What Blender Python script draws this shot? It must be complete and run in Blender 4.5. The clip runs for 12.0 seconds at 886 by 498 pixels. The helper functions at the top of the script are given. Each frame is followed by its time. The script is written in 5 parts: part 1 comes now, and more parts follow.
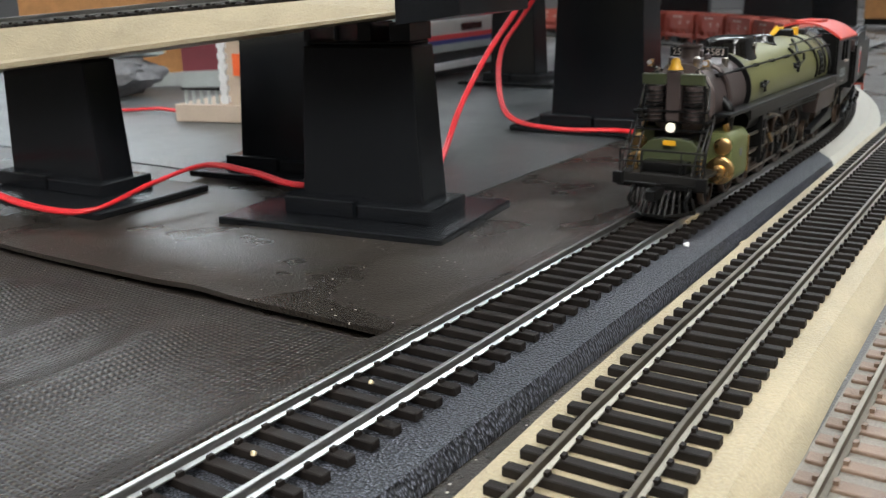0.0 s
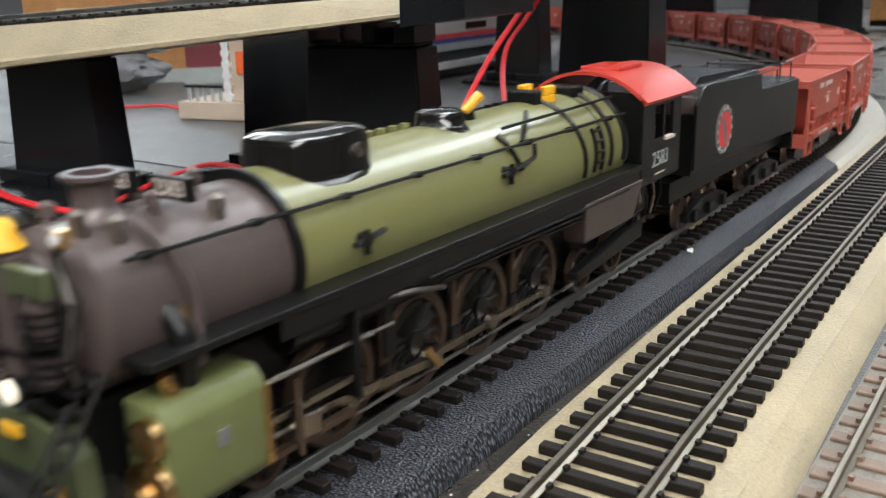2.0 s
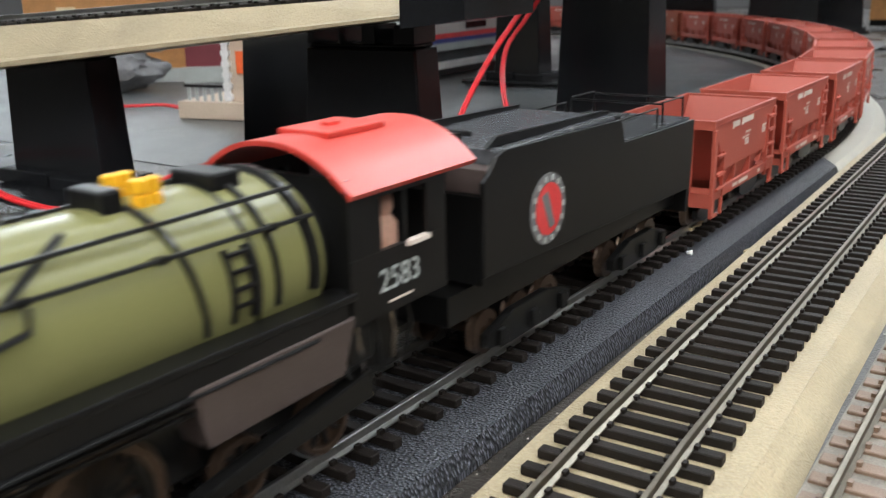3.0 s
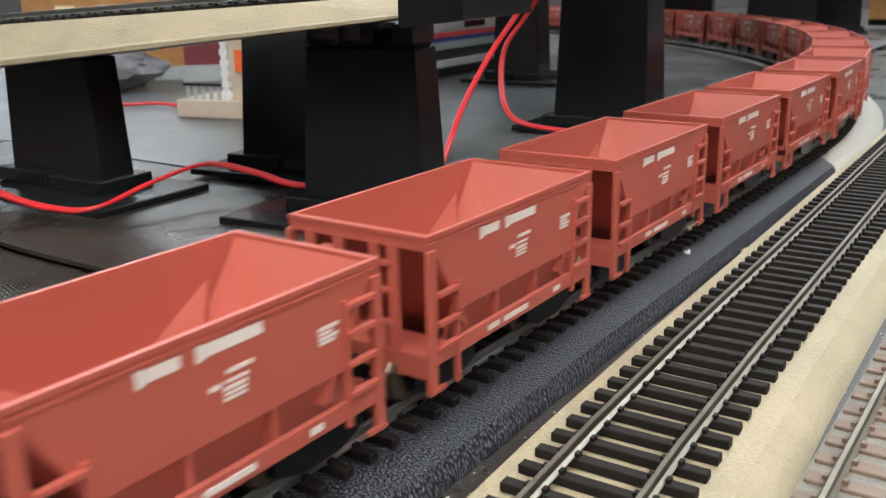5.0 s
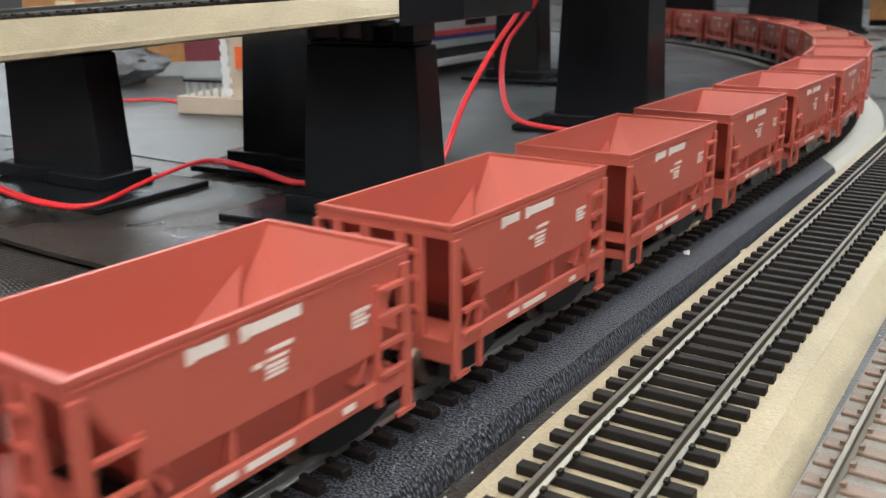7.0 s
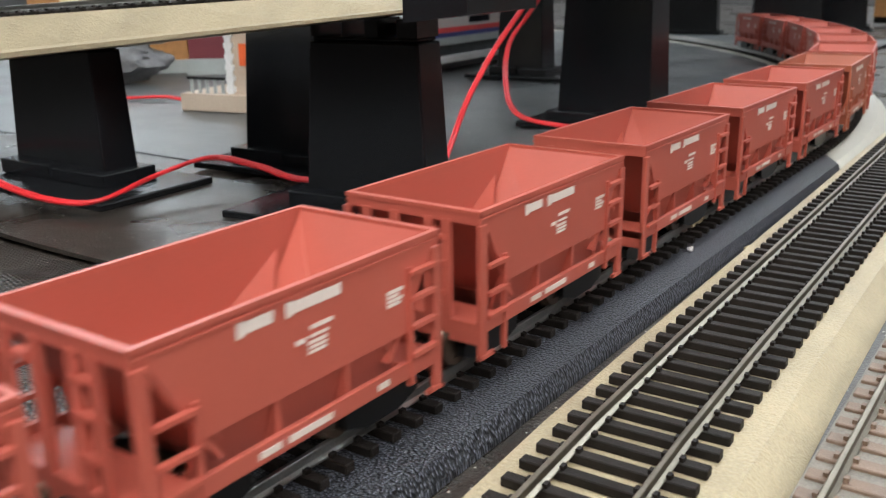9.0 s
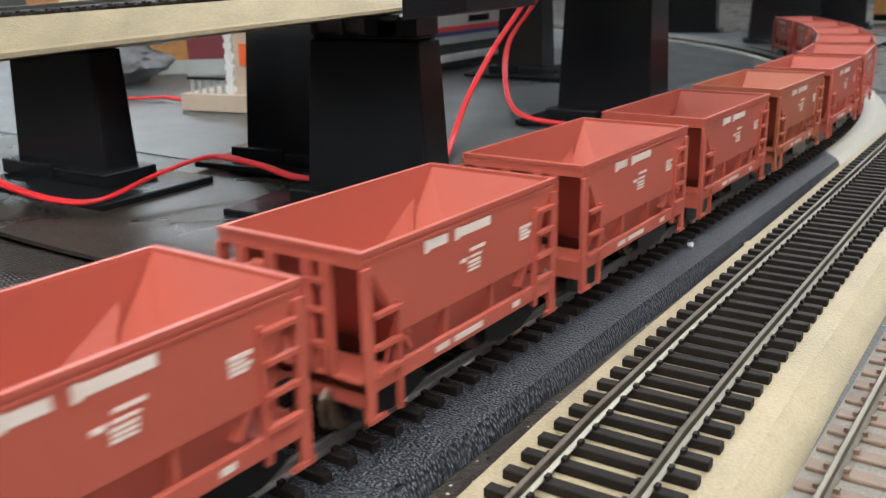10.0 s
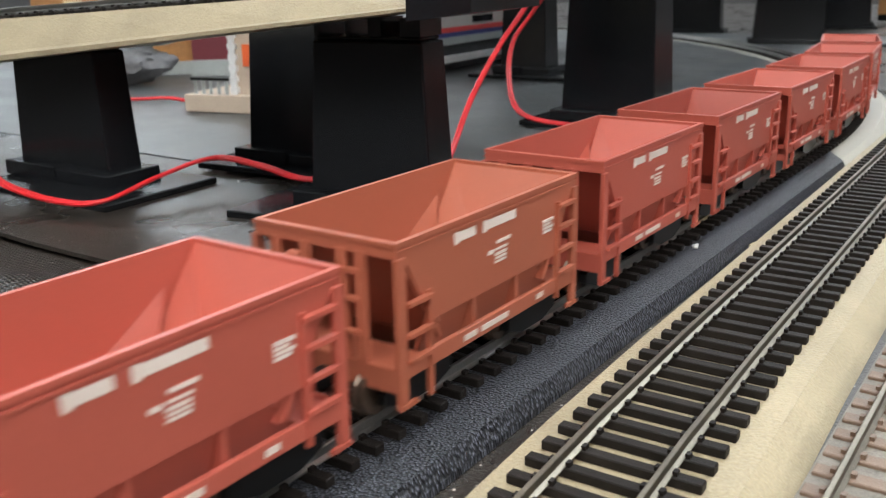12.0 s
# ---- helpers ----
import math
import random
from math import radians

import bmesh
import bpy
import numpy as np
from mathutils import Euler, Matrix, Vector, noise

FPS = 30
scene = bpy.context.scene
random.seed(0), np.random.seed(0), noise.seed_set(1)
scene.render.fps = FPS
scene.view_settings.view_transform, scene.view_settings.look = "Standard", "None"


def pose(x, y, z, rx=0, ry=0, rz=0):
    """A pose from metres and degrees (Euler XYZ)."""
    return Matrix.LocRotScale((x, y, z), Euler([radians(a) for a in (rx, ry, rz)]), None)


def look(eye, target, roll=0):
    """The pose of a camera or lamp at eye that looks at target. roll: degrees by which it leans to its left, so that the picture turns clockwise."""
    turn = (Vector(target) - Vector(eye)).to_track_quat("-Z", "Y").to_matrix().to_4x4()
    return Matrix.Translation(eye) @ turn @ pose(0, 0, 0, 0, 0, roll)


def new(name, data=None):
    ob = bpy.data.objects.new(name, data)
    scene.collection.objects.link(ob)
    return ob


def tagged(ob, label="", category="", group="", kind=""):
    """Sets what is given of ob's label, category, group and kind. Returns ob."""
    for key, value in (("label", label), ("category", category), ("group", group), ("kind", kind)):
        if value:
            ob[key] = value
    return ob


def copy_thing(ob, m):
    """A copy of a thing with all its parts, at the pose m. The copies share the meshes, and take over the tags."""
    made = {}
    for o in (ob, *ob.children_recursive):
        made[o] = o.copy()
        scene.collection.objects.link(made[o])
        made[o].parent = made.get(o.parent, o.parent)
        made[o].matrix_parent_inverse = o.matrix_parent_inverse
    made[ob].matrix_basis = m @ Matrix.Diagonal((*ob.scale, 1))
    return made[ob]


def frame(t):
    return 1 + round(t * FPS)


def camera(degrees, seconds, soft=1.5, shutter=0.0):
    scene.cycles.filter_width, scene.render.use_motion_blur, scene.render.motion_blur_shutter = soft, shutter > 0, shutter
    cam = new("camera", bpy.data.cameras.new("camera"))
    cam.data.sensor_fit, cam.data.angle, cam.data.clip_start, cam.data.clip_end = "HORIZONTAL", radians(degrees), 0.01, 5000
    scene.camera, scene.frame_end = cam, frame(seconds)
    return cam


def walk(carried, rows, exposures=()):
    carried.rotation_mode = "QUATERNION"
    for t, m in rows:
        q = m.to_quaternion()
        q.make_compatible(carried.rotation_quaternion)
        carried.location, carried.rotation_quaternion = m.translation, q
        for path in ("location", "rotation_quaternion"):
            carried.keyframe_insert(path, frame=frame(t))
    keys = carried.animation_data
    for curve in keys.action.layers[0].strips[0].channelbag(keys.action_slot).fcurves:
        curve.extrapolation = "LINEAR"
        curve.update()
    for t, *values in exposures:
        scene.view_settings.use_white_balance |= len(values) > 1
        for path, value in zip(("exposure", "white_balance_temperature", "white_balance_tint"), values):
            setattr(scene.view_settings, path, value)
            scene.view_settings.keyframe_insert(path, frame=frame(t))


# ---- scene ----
SPEED = 0.1221


def cam_pose(pitch, yaw, roll, x, y, z):
    p, a = radians(pitch), radians(yaw)
    way = Vector((math.sin(a) * math.cos(p), math.cos(a) * math.cos(p), -math.sin(p)))
    return look((x, y, z), Vector((x, y, z)) + way, roll)


cam = camera(51.22, 12.0, soft=1.2, shutter=0.4)
cam.data.dof.use_dof, cam.data.dof.focus_distance, cam.data.dof.aperture_fstop = True, 0.23, 42.0
PATH = [
    (0.0, cam_pose(16.042, -34.502, -1.651, 0.11384, -0.00000, 0.08848)),
    (0.5, cam_pose(16.126, -34.559, -1.438, 0.11383, 0.00036, 0.08923)),
    (1.0, cam_pose(16.124, -34.591, -1.319, 0.11346, 0.00056, 0.08938)),
    (1.5, cam_pose(16.165, -34.675, -1.273, 0.11325, 0.00124, 0.09003)),
    (2.0, cam_pose(16.251, -34.634, -1.170, 0.11261, 0.00143, 0.09034)),
    (2.5, cam_pose(16.284, -34.674, -1.104, 0.11301, 0.00132, 0.09083)),
    (3.0, cam_pose(16.346, -34.616, -1.071, 0.11246, 0.00181, 0.09132)),
    (5.0, cam_pose(16.433, -34.528, -0.968, 0.11290, 0.00139, 0.09167)),
    (5.5, cam_pose(16.433, -34.417, -0.819, 0.11292, 0.00092, 0.09126)),
    (6.0, cam_pose(16.438, -34.433, -0.840, 0.11364, 0.00062, 0.09070)),
    (6.5, cam_pose(16.556, -34.389, -0.694, 0.11335, 0.00025, 0.09174)),
    (7.0, cam_pose(16.588, -34.491, -0.585, 0.11280, 0.00152, 0.09206)),
    (9.0, cam_pose(16.711, -34.726, -0.624, 0.11301, 0.00136, 0.09156)),
    (9.5, cam_pose(16.775, -34.764, -0.834, 0.11332, 0.00109, 0.09178)),
    (10.0, cam_pose(16.685, -34.766, -0.934, 0.11351, 0.00051, 0.09067)),
    (10.5, cam_pose(16.643, -34.778, -0.975, 0.11328, 0.00057, 0.09043)),
    (11.0, cam_pose(16.667, -34.917, -1.048, 0.11308, 0.00147, 0.09069)),
    (11.5, cam_pose(16.620, -34.898, -0.881, 0.11259, 0.00174, 0.09055)),
    (12.0, cam_pose(16.671, -35.006, -0.989, 0.11291, 0.00148, 0.09084)),
]
walk(cam, PATH, exposures=[(0, 0.0), (12, 0.0)])

# world and lights: a hall lit by ceiling panels, plus unseen lamps added nearby
world = bpy.data.worlds.new("hall_air")
scene.world = world
world.use_nodes = True
world.node_tree.nodes["Background"].inputs[0].default_value = (0.9, 0.95, 1.0, 1)
world.node_tree.nodes["Background"].inputs[1].default_value = 0.05
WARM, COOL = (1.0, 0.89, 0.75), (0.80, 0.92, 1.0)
# added lamps, out of view: two warm keys, two cool ones for sheen
ADDED_LAMPS = [(0.36, -0.52, 1.12, 10.8, WARM, 1.2, 0.5), (-2.7, 1.9, 1.30, 17.0, COOL, 1.2, 0.5), (0.12, 2.55, 1.60, 22.0, COOL, 0.5, 2.4), (1.15, -0.55, 0.80, 7.0, WARM, 0.5, 1.2)]
for lx, ly, lz, watts, tone, wide, deep in ADDED_LAMPS:
    lamp = bpy.data.lights.new("added_lamp", "AREA")
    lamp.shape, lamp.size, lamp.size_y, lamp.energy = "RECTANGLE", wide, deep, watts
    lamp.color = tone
    new("added_lamp", lamp).matrix_world = pose(lx, ly, lz)


# ---- materials ----
def material(name, color, rough=0.5, metal=0.0, vary=0.15, fine=900.0, coarse=60.0, bump=0.0, spec=0.5, coat=0.0, dust=0.0, rand=0.0, patchy=0.08):
    """A worn surface: grain and broad stains in colour, grain in relief."""
    m = bpy.data.materials.new(name)
    m.use_nodes = True
    n, l = m.node_tree.nodes, m.node_tree.links
    b = n["Principled BSDF"]
    b.inputs["Roughness"].default_value, b.inputs["Metallic"].default_value = rough, metal
    b.inputs["Specular IOR Level"].default_value, b.inputs["Coat Weight"].default_value = spec, coat
    co = n.new("ShaderNodeTexCoord")
    big, small = n.new("ShaderNodeTexNoise"), n.new("ShaderNodeTexNoise")
    for t, s in ((big, coarse), (small, fine)):
        t.inputs["Scale"].default_value, t.inputs["Detail"].default_value = s, 4
        l.new(co.outputs["Object"], t.inputs["Vector"])
    mix = n.new("ShaderNodeMath")
    mix.operation = "ADD"
    l.new(big.outputs["Fac"], mix.inputs[0])
    l.new(small.outputs["Fac"], mix.inputs[1])
    ramp = n.new("ShaderNodeMapRange")
    ramp.inputs["From Min"].default_value, ramp.inputs["From Max"].default_value = 0.6, 1.4
    ramp.inputs["To Min"].default_value, ramp.inputs["To Max"].default_value = 1 - vary, 1 + vary
    l.new(mix.outputs[0], ramp.inputs["Value"])
    last = ramp.outputs[0]
    if rand:
        info, rr, mul = n.new("ShaderNodeObjectInfo"), n.new("ShaderNodeMapRange"), n.new("ShaderNodeMath")
        rr.inputs["To Min"].default_value, rr.inputs["To Max"].default_value = 1 - rand, 1 + rand
        l.new(info.outputs["Random"], rr.inputs["Value"])
        mul.operation = "MULTIPLY"
        l.new(last, mul.inputs[0])
        l.new(rr.outputs[0], mul.inputs[1])
        last = mul.outputs[0]
    col = n.new("ShaderNodeVectorMath")
    col.operation = "SCALE"
    col.inputs[0].default_value = color
    l.new(last, col.inputs["Scale"])
    out = col.outputs[0]
    if dust:
        speck, cut, dm = n.new("ShaderNodeTexVoronoi"), n.new("ShaderNodeMath"), n.new("ShaderNodeMix")
        speck.inputs["Scale"].default_value = 260
        l.new(co.outputs["Object"], speck.inputs["Vector"])
        cut.operation, cut.inputs[1].default_value = "LESS_THAN", dust
        l.new(speck.outputs["Distance"], cut.inputs[0])
        dm.data_type = "RGBA"
        dm.inputs["B"].default_value = (0.45, 0.42, 0.38, 1)
        l.new(cut.outputs[0], dm.inputs["Factor"])
        l.new(out, dm.inputs["A"])
        out = dm.outputs["Result"]
    l.new(out, b.inputs["Base Color"])
    rv = n.new("ShaderNodeMapRange")
    rv.inputs["To Min"].default_value, rv.inputs["To Max"].default_value = max(rough - patchy, 0.02), min(rough + patchy, 1)
    l.new(big.outputs["Fac"], rv.inputs["Value"])
    l.new(rv.outputs[0], b.inputs["Roughness"])
    if bump:
        bp = n.new("ShaderNodeBump")
        bp.inputs["Strength"].default_value, bp.inputs["Distance"].default_value = bump, 0.0004
        l.new(small.outputs["Fac"], bp.inputs["Height"])
        l.new(bp.outputs[0], b.inputs["Normal"])
    return m


def pebbled(name, color, rough, scale, depth, weave=False, tops=1.8):
    """Leather-like grain, or a woven mesh, in relief."""
    m = material(name, color, rough, vary=0.3, fine=1500, coarse=25, dust=0.06 if weave else 0.0)
    n, l = m.node_tree.nodes, m.node_tree.links
    co = n.new("ShaderNodeTexCoord")
    bp = n.new("ShaderNodeBump")
    bp.inputs["Strength"].default_value, bp.inputs["Distance"].default_value = 1.0, depth
    if weave:
        waves = []
        for axis in ("X", "Y"):
            w = n.new("ShaderNodeTexWave")
            w.bands_direction = axis
            w.inputs["Scale"].default_value = scale
            w.inputs["Distortion"].default_value = 0.6
            l.new(co.outputs["Object"], w.inputs["Vector"])
            waves.append(w)
        h = n.new("ShaderNodeMath")
        h.operation = "MULTIPLY"
        l.new(waves[0].outputs["Fac"], h.inputs[0])
        l.new(waves[1].outputs["Fac"], h.inputs[1])
        l.new(h.outputs[0], bp.inputs["Height"])
        relief = h.outputs[0]
    else:
        v = n.new("ShaderNodeTexVoronoi")
        v.feature, v.voronoi_dimensions = "F1", "2D"
        v.inputs["Scale"].default_value = scale
        l.new(co.outputs["Object"], v.inputs["Vector"])
        inv = n.new("ShaderNodeMath")
        inv.operation, inv.inputs[0].default_value = "SUBTRACT", 1.0
        l.new(v.outputs["Distance"], inv.inputs[1])
        l.new(inv.outputs[0], bp.inputs["Height"])
        relief = inv.outputs[0]
    # the raised tops are coloured paler, the hollows darker
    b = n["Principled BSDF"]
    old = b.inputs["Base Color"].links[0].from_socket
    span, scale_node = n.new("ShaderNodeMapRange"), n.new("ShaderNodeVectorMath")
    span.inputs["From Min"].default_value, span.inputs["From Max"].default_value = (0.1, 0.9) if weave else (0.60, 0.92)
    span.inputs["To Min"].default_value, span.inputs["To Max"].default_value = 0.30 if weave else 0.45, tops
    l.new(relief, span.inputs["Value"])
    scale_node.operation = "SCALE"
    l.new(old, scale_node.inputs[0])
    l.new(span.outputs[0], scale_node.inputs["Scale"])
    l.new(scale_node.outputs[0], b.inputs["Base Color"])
    l.new(bp.outputs[0], n["Principled BSDF"].inputs["Normal"])
    return m


def glowing(name, color, strength):
    m = bpy.data.materials.new(name)
    m.use_nodes = True
    b = m.node_tree.nodes["Principled BSDF"]
    b.inputs["Base Color"].default_value = (*color, 1)
    b.inputs["Emission Color"].default_value, b.inputs["Emission Strength"].default_value = (*color, 1), strength
    return m


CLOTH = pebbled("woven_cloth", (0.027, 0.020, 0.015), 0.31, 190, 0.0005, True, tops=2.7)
SHEET = material("black_board", (0.034, 0.028, 0.023), 0.31, vary=0.8, fine=1100, coarse=26, bump=0.7, dust=0.09, patchy=0.22)
MAT = material("grey_mat", (0.075, 0.080, 0.082), 0.36, vary=0.6, fine=900, coarse=14, bump=0.5, dust=0.09, patchy=0.2)
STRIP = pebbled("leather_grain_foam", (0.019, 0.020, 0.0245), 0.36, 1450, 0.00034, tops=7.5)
BEIGE = material("beige_plastic", (0.39, 0.325, 0.212), 0.46, vary=0.24, fine=1500, coarse=40, bump=1.0)
WHITE = material("pale_plastic", (0.40, 0.38, 0.325), 0.55, vary=0.08)
GREYBED = material("grey_ballast_bed", (0.20, 0.18, 0.15), 0.6, vary=0.35, fine=1800, coarse=120, bump=0.5)
TIE = material("dark_tie_plastic", (0.012, 0.009, 0.0075), 0.60, spec=0.22, vary=0.5, fine=2600, coarse=200, bump=0.3, rand=0.2)
BROWNTIE = material("brown_tie_plastic", (0.17, 0.112, 0.078), 0.5, vary=0.25, fine=2600, coarse=200, bump=0.3, rand=0.12)
NICKEL = material("nickel_silver", (0.50, 0.49, 0.47), 0.34, metal=1.0, vary=0.2, fine=2500, coarse=60)
TARNISH = material("tarnished_rail", (0.23, 0.20, 0.16), 0.42, metal=1.0, vary=0.25, fine=2500, coarse=80)
TANJOIN = material("tan_joiner", (0.5, 0.40, 0.25), 0.4, metal=0.3)
PIERBLACK = material("black_pier_plastic", (0.008, 0.0088, 0.0105), 0.24, vary=0.3, fine=700, coarse=30, spec=0.5)
WIRE = material("red_wire", (0.60, 0.016, 0.022), 0.42, vary=0.08)
ORE = material("ore_red", (0.43, 0.092, 0.064), 0.42, vary=0.06, fine=2000, coarse=45, bump=0.04, rand=0.05)
OREBROWN = material("ore_brown_red", (0.38, 0.106, 0.060), 0.44, vary=0.06, fine=2000, coarse=45, bump=0.04)
LETTER = material("white_lettering", (0.70, 0.60, 0.54), 0.5, vary=0.12, fine=3500)
BLACK = material("engine_black", (0.007, 0.007, 0.0072), 0.30, spec=0.35, vary=0.3, fine=2500, coarse=120, bump=0.0, patchy=0.03)
GLOSS = material("gloss_black", (0.010, 0.009, 0.008), 0.10, vary=0.2, coat=0.6)
TYRE = material("tyre_steel", (0.105, 0.070, 0.050), 0.32, metal=0.6, vary=0.3)
SOOT = material("soot_black", (0.011, 0.010, 0.009), 0.62, spec=0.3, vary=0.35)
GREY = material("graphite_grey", (0.105, 0.080, 0.075), 0.32, metal=0.25, vary=0.2, fine=2000, coarse=80)
GREEN = material("olive_green", (0.175, 0.172, 0.066), 0.32, vary=0.08, fine=1800, coarse=50, coat=0.12)
CYLGREEN = material("cylinder_olive", (0.135, 0.150, 0.058), 0.34, vary=0.10)
DARKGREEN = material("dark_olive", (0.070, 0.082, 0.040), 0.34, vary=0.12)
ROOFRED = material("roof_red", (0.56, 0.055, 0.040), 0.38, vary=0.07, fine=1800)
YELLOW = material("bell_yellow", (0.80, 0.42, 0.02), 0.35, vary=0.08)
BRASS = material("brass", (0.72, 0.46, 0.20), 0.28, metal=1.0, vary=0.15)
STEEL = material("rod_steel", (0.42, 0.37, 0.32), 0.28, metal=1.0, vary=0.3, fine=2500)
DECKGREY = material("tender_deck_grey", (0.075, 0.080, 0.088), 0.25, vary=0.2)
LENS = glowing("headlight_lens", (1.0, 0.93, 0.76), 0.55)
SILVER = material("coach_silver", (0.55, 0.53, 0.50), 0.38, metal=0.4, vary=0.08)
STRIPERED = material("stripe_red", (0.65, 0.05, 0.05), 0.4)
STRIPEBLUE = material("stripe_blue", (0.035, 0.05, 0.20), 0.4)
STRIPEWHITE = material("stripe_white", (0.72, 0.72, 0.72), 0.4)
DARKGLASS = material("dark_glass", (0.010, 0.010, 0.014), 0.15)
TAN = material("station_tan", (0.52, 0.42, 0.33), 0.6, vary=0.1)
ORANGEBRICK = material("orange_brick", (0.42, 0.20, 0.07), 0.7, vary=0.25, fine=700, coarse=120)
CREAM = material("cream_trim", (0.72, 0.62, 0.40), 0.6)
MAROON = material("maroon_wall", (0.16, 0.025, 0.035), 0.55, vary=0.15)
BADGE = material("badge_grey", (0.15, 0.15, 0.155), 0.45, vary=0.3, fine=3000)
SLATE = material("pale_slate", (0.36, 0.39, 0.38), 0.6, vary=0.15)
DULLGREY = material("dull_grey", (0.13, 0.13, 0.135), 0.7, vary=0.35, fine=300, coarse=40)
ORANGE = material("orange_sign", (0.80, 0.14, 0.04), 0.5)
SKIN = material("clay_pink", (0.52, 0.30, 0.22), 0.6)
WALLPAINT = material("hall_paint", (0.22, 0.21, 0.205), 0.8, vary=0.06, fine=60, coarse=3)
CEIL = material("ceiling_tile", (0.6, 0.6, 0.58), 0.9, vary=0.06, fine=60, coarse=3)
CARPET = material("hall_carpet", (0.10, 0.10, 0.12), 0.95, vary=0.3, fine=120, coarse=4)
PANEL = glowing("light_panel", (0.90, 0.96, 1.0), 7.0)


# ---- mesh helpers ----
def box(bm, x0, x1, y0, y1, z0, z1):
    v = [bm.verts.new((x, y, z)) for z in (z0, z1) for y in (y0, y1) for x in (x0, x1)]
    for f in ((0, 2, 3, 1), (4, 5, 7, 6), (0, 1, 5, 4), (2, 6, 7, 3), (0, 4, 6, 2), (1, 3, 7, 5)):
        bm.faces.new([v[i] for i in f])
    return bm


def hexa(bm, bottom, top):
    """A solid between two four-cornered faces, both counted anticlockwise from above."""
    b, t = [bm.verts.new(p) for p in bottom], [bm.verts.new(p) for p in top]
    bm.faces.new(b[::-1])
    bm.faces.new(t)
    for i in range(4):
        j = (i + 1) % 4
        bm.faces.new((b[i], b[j], t[j], t[i]))
    return bm


def rod(bm, a, b, r, r2=None, seg=8):
    a, b = Vector(a), Vector(b)
    r2 = r if r2 is None else r2
    q = (b - a).to_track_quat("Z", "Y")
    ra = [bm.verts.new(a + q @ Vector((r * math.cos(i * math.tau / seg), r * math.sin(i * math.tau / seg), 0))) for i in range(seg)]
    rb = [bm.verts.new(b + q @ Vector((r2 * math.cos(i * math.tau / seg), r2 * math.sin(i * math.tau / seg), 0))) for i in range(seg)]
    bm.faces.new(ra[::-1])
    bm.faces.new(rb)
    for i in range(seg):
        j = (i + 1) % seg
        bm.faces.new((ra[i], ra[j], rb[j], rb[i]))
    return bm


def pipe(bm, points, r, seg=6):
    """A bent tube through points."""
    pts = [Vector(p) for p in points]
    rings = []
    for i, p in enumerate(pts):
        d = (pts[min(i + 1, len(pts) - 1)] - pts[max(i - 1, 0)]).normalized()
        q = d.to_track_quat("Z", "Y")
        rings.append([bm.verts.new(p + q @ Vector((r * math.cos(k * math.tau / seg), r * math.sin(k * math.tau / seg), 0))) for k in range(seg)])
    for a, b in zip(rings, rings[1:]):
        best = min(range(seg), key=lambda o: sum((a[k].co - b[(k + o) % seg].co).length for k in range(seg)))
        for k in range(seg):
            j = (k + 1) % seg
            bm.faces.new((a[k], a[j], b[(j + best) % seg], b[(k + best) % seg]))
    bm.faces.new(rings[0][::-1])
    bm.faces.new(rings[-1])
    return bm


def smooth_line(points, steps=8):
    """Catmull-Rom through points."""
    p = [Vector(q) for q in points]
    p = [2 * p[0] - p[1]] + p + [2 * p[-1] - p[-2]]
    out = []
    for i in range(1, len(p) - 2):
        for k in range(steps):
            t = k / steps
            a, b, c, d = p[i - 1:i + 3]
            out.append(0.5 * (2 * b + (c - a) * t + (2 * a - 5 * b + 4 * c - d) * t * t + (3 * b - a - 3 * c + d) * t ** 3))
    return out + [p[-2]]


def turned(bm, profile, seg=20, at=(0, 0, 0), axis="Z"):
    """A lathe form from (radius, height) pairs."""
    q = {"Z": Matrix(), "Y": Matrix.Rotation(radians(-90), 4, "X"), "X": Matrix.Rotation(radians(90), 4, "Y")}[axis]
    rings = []
    for r, h in profile:
        rings.append([bm.verts.new(Vector(at) + q @ Vector((r * math.cos(k * math.tau / seg), r * math.sin(k * math.tau / seg), h))) for k in range(seg)])
    for a, b in zip(rings, rings[1:]):
        for k in range(seg):
            j = (k + 1) % seg
            bm.faces.new((a[k], a[j], b[j], b[k]))
    bm.faces.new(rings[0][::-1])
    bm.faces.new(rings[-1])
    return bm


def prism(bm, poly, y0, y1, axis="Y"):
    """A flat outline drawn out along an axis. For Y the outline is in x and z, for X in y and z, for Z in x and y."""
    put = {"Y": lambda a, b, h: (a, h, b), "X": lambda a, b, h: (h, a, b), "Z": lambda a, b, h: (a, b, h)}[axis]
    a = [bm.verts.new(put(*p, y0)) for p in poly]
    b = [bm.verts.new(put(*p, y1)) for p in poly]
    n = len(poly)
    bm.faces.new(a[::-1])
    bm.faces.new(b)
    for i in range(n):
        j = (i + 1) % n
        bm.faces.new((a[i], a[j], b[j], b[i]))
    return bm


def bmn():
    return bmesh.new()


def mesh_of(name, bm, mat, bevel=0.0, smooth=False):
    if bevel:
        bmesh.ops.bevel(bm, geom=bm.edges[:], offset=bevel, segments=2, affect="EDGES", profile=0.5, clamp_overlap=True)
    bmesh.ops.recalc_face_normals(bm, faces=bm.faces[:])
    me = bpy.data.meshes.new(name)
    bm.to_mesh(me)
    bm.free()
    me.materials.append(mat)
    if smooth:
        for f in me.polygons:
            f.use_smooth = True
        me.set_sharp_from_angle(angle=radians(40))
    return me


def part(name, bm, mat, parent=None, label="", bevel=0.0, smooth=False):
    ob = new(name, mesh_of(name, bm, mat, bevel, smooth))
    ob.parent = parent
    if label:
        tagged(ob, label)
    return ob


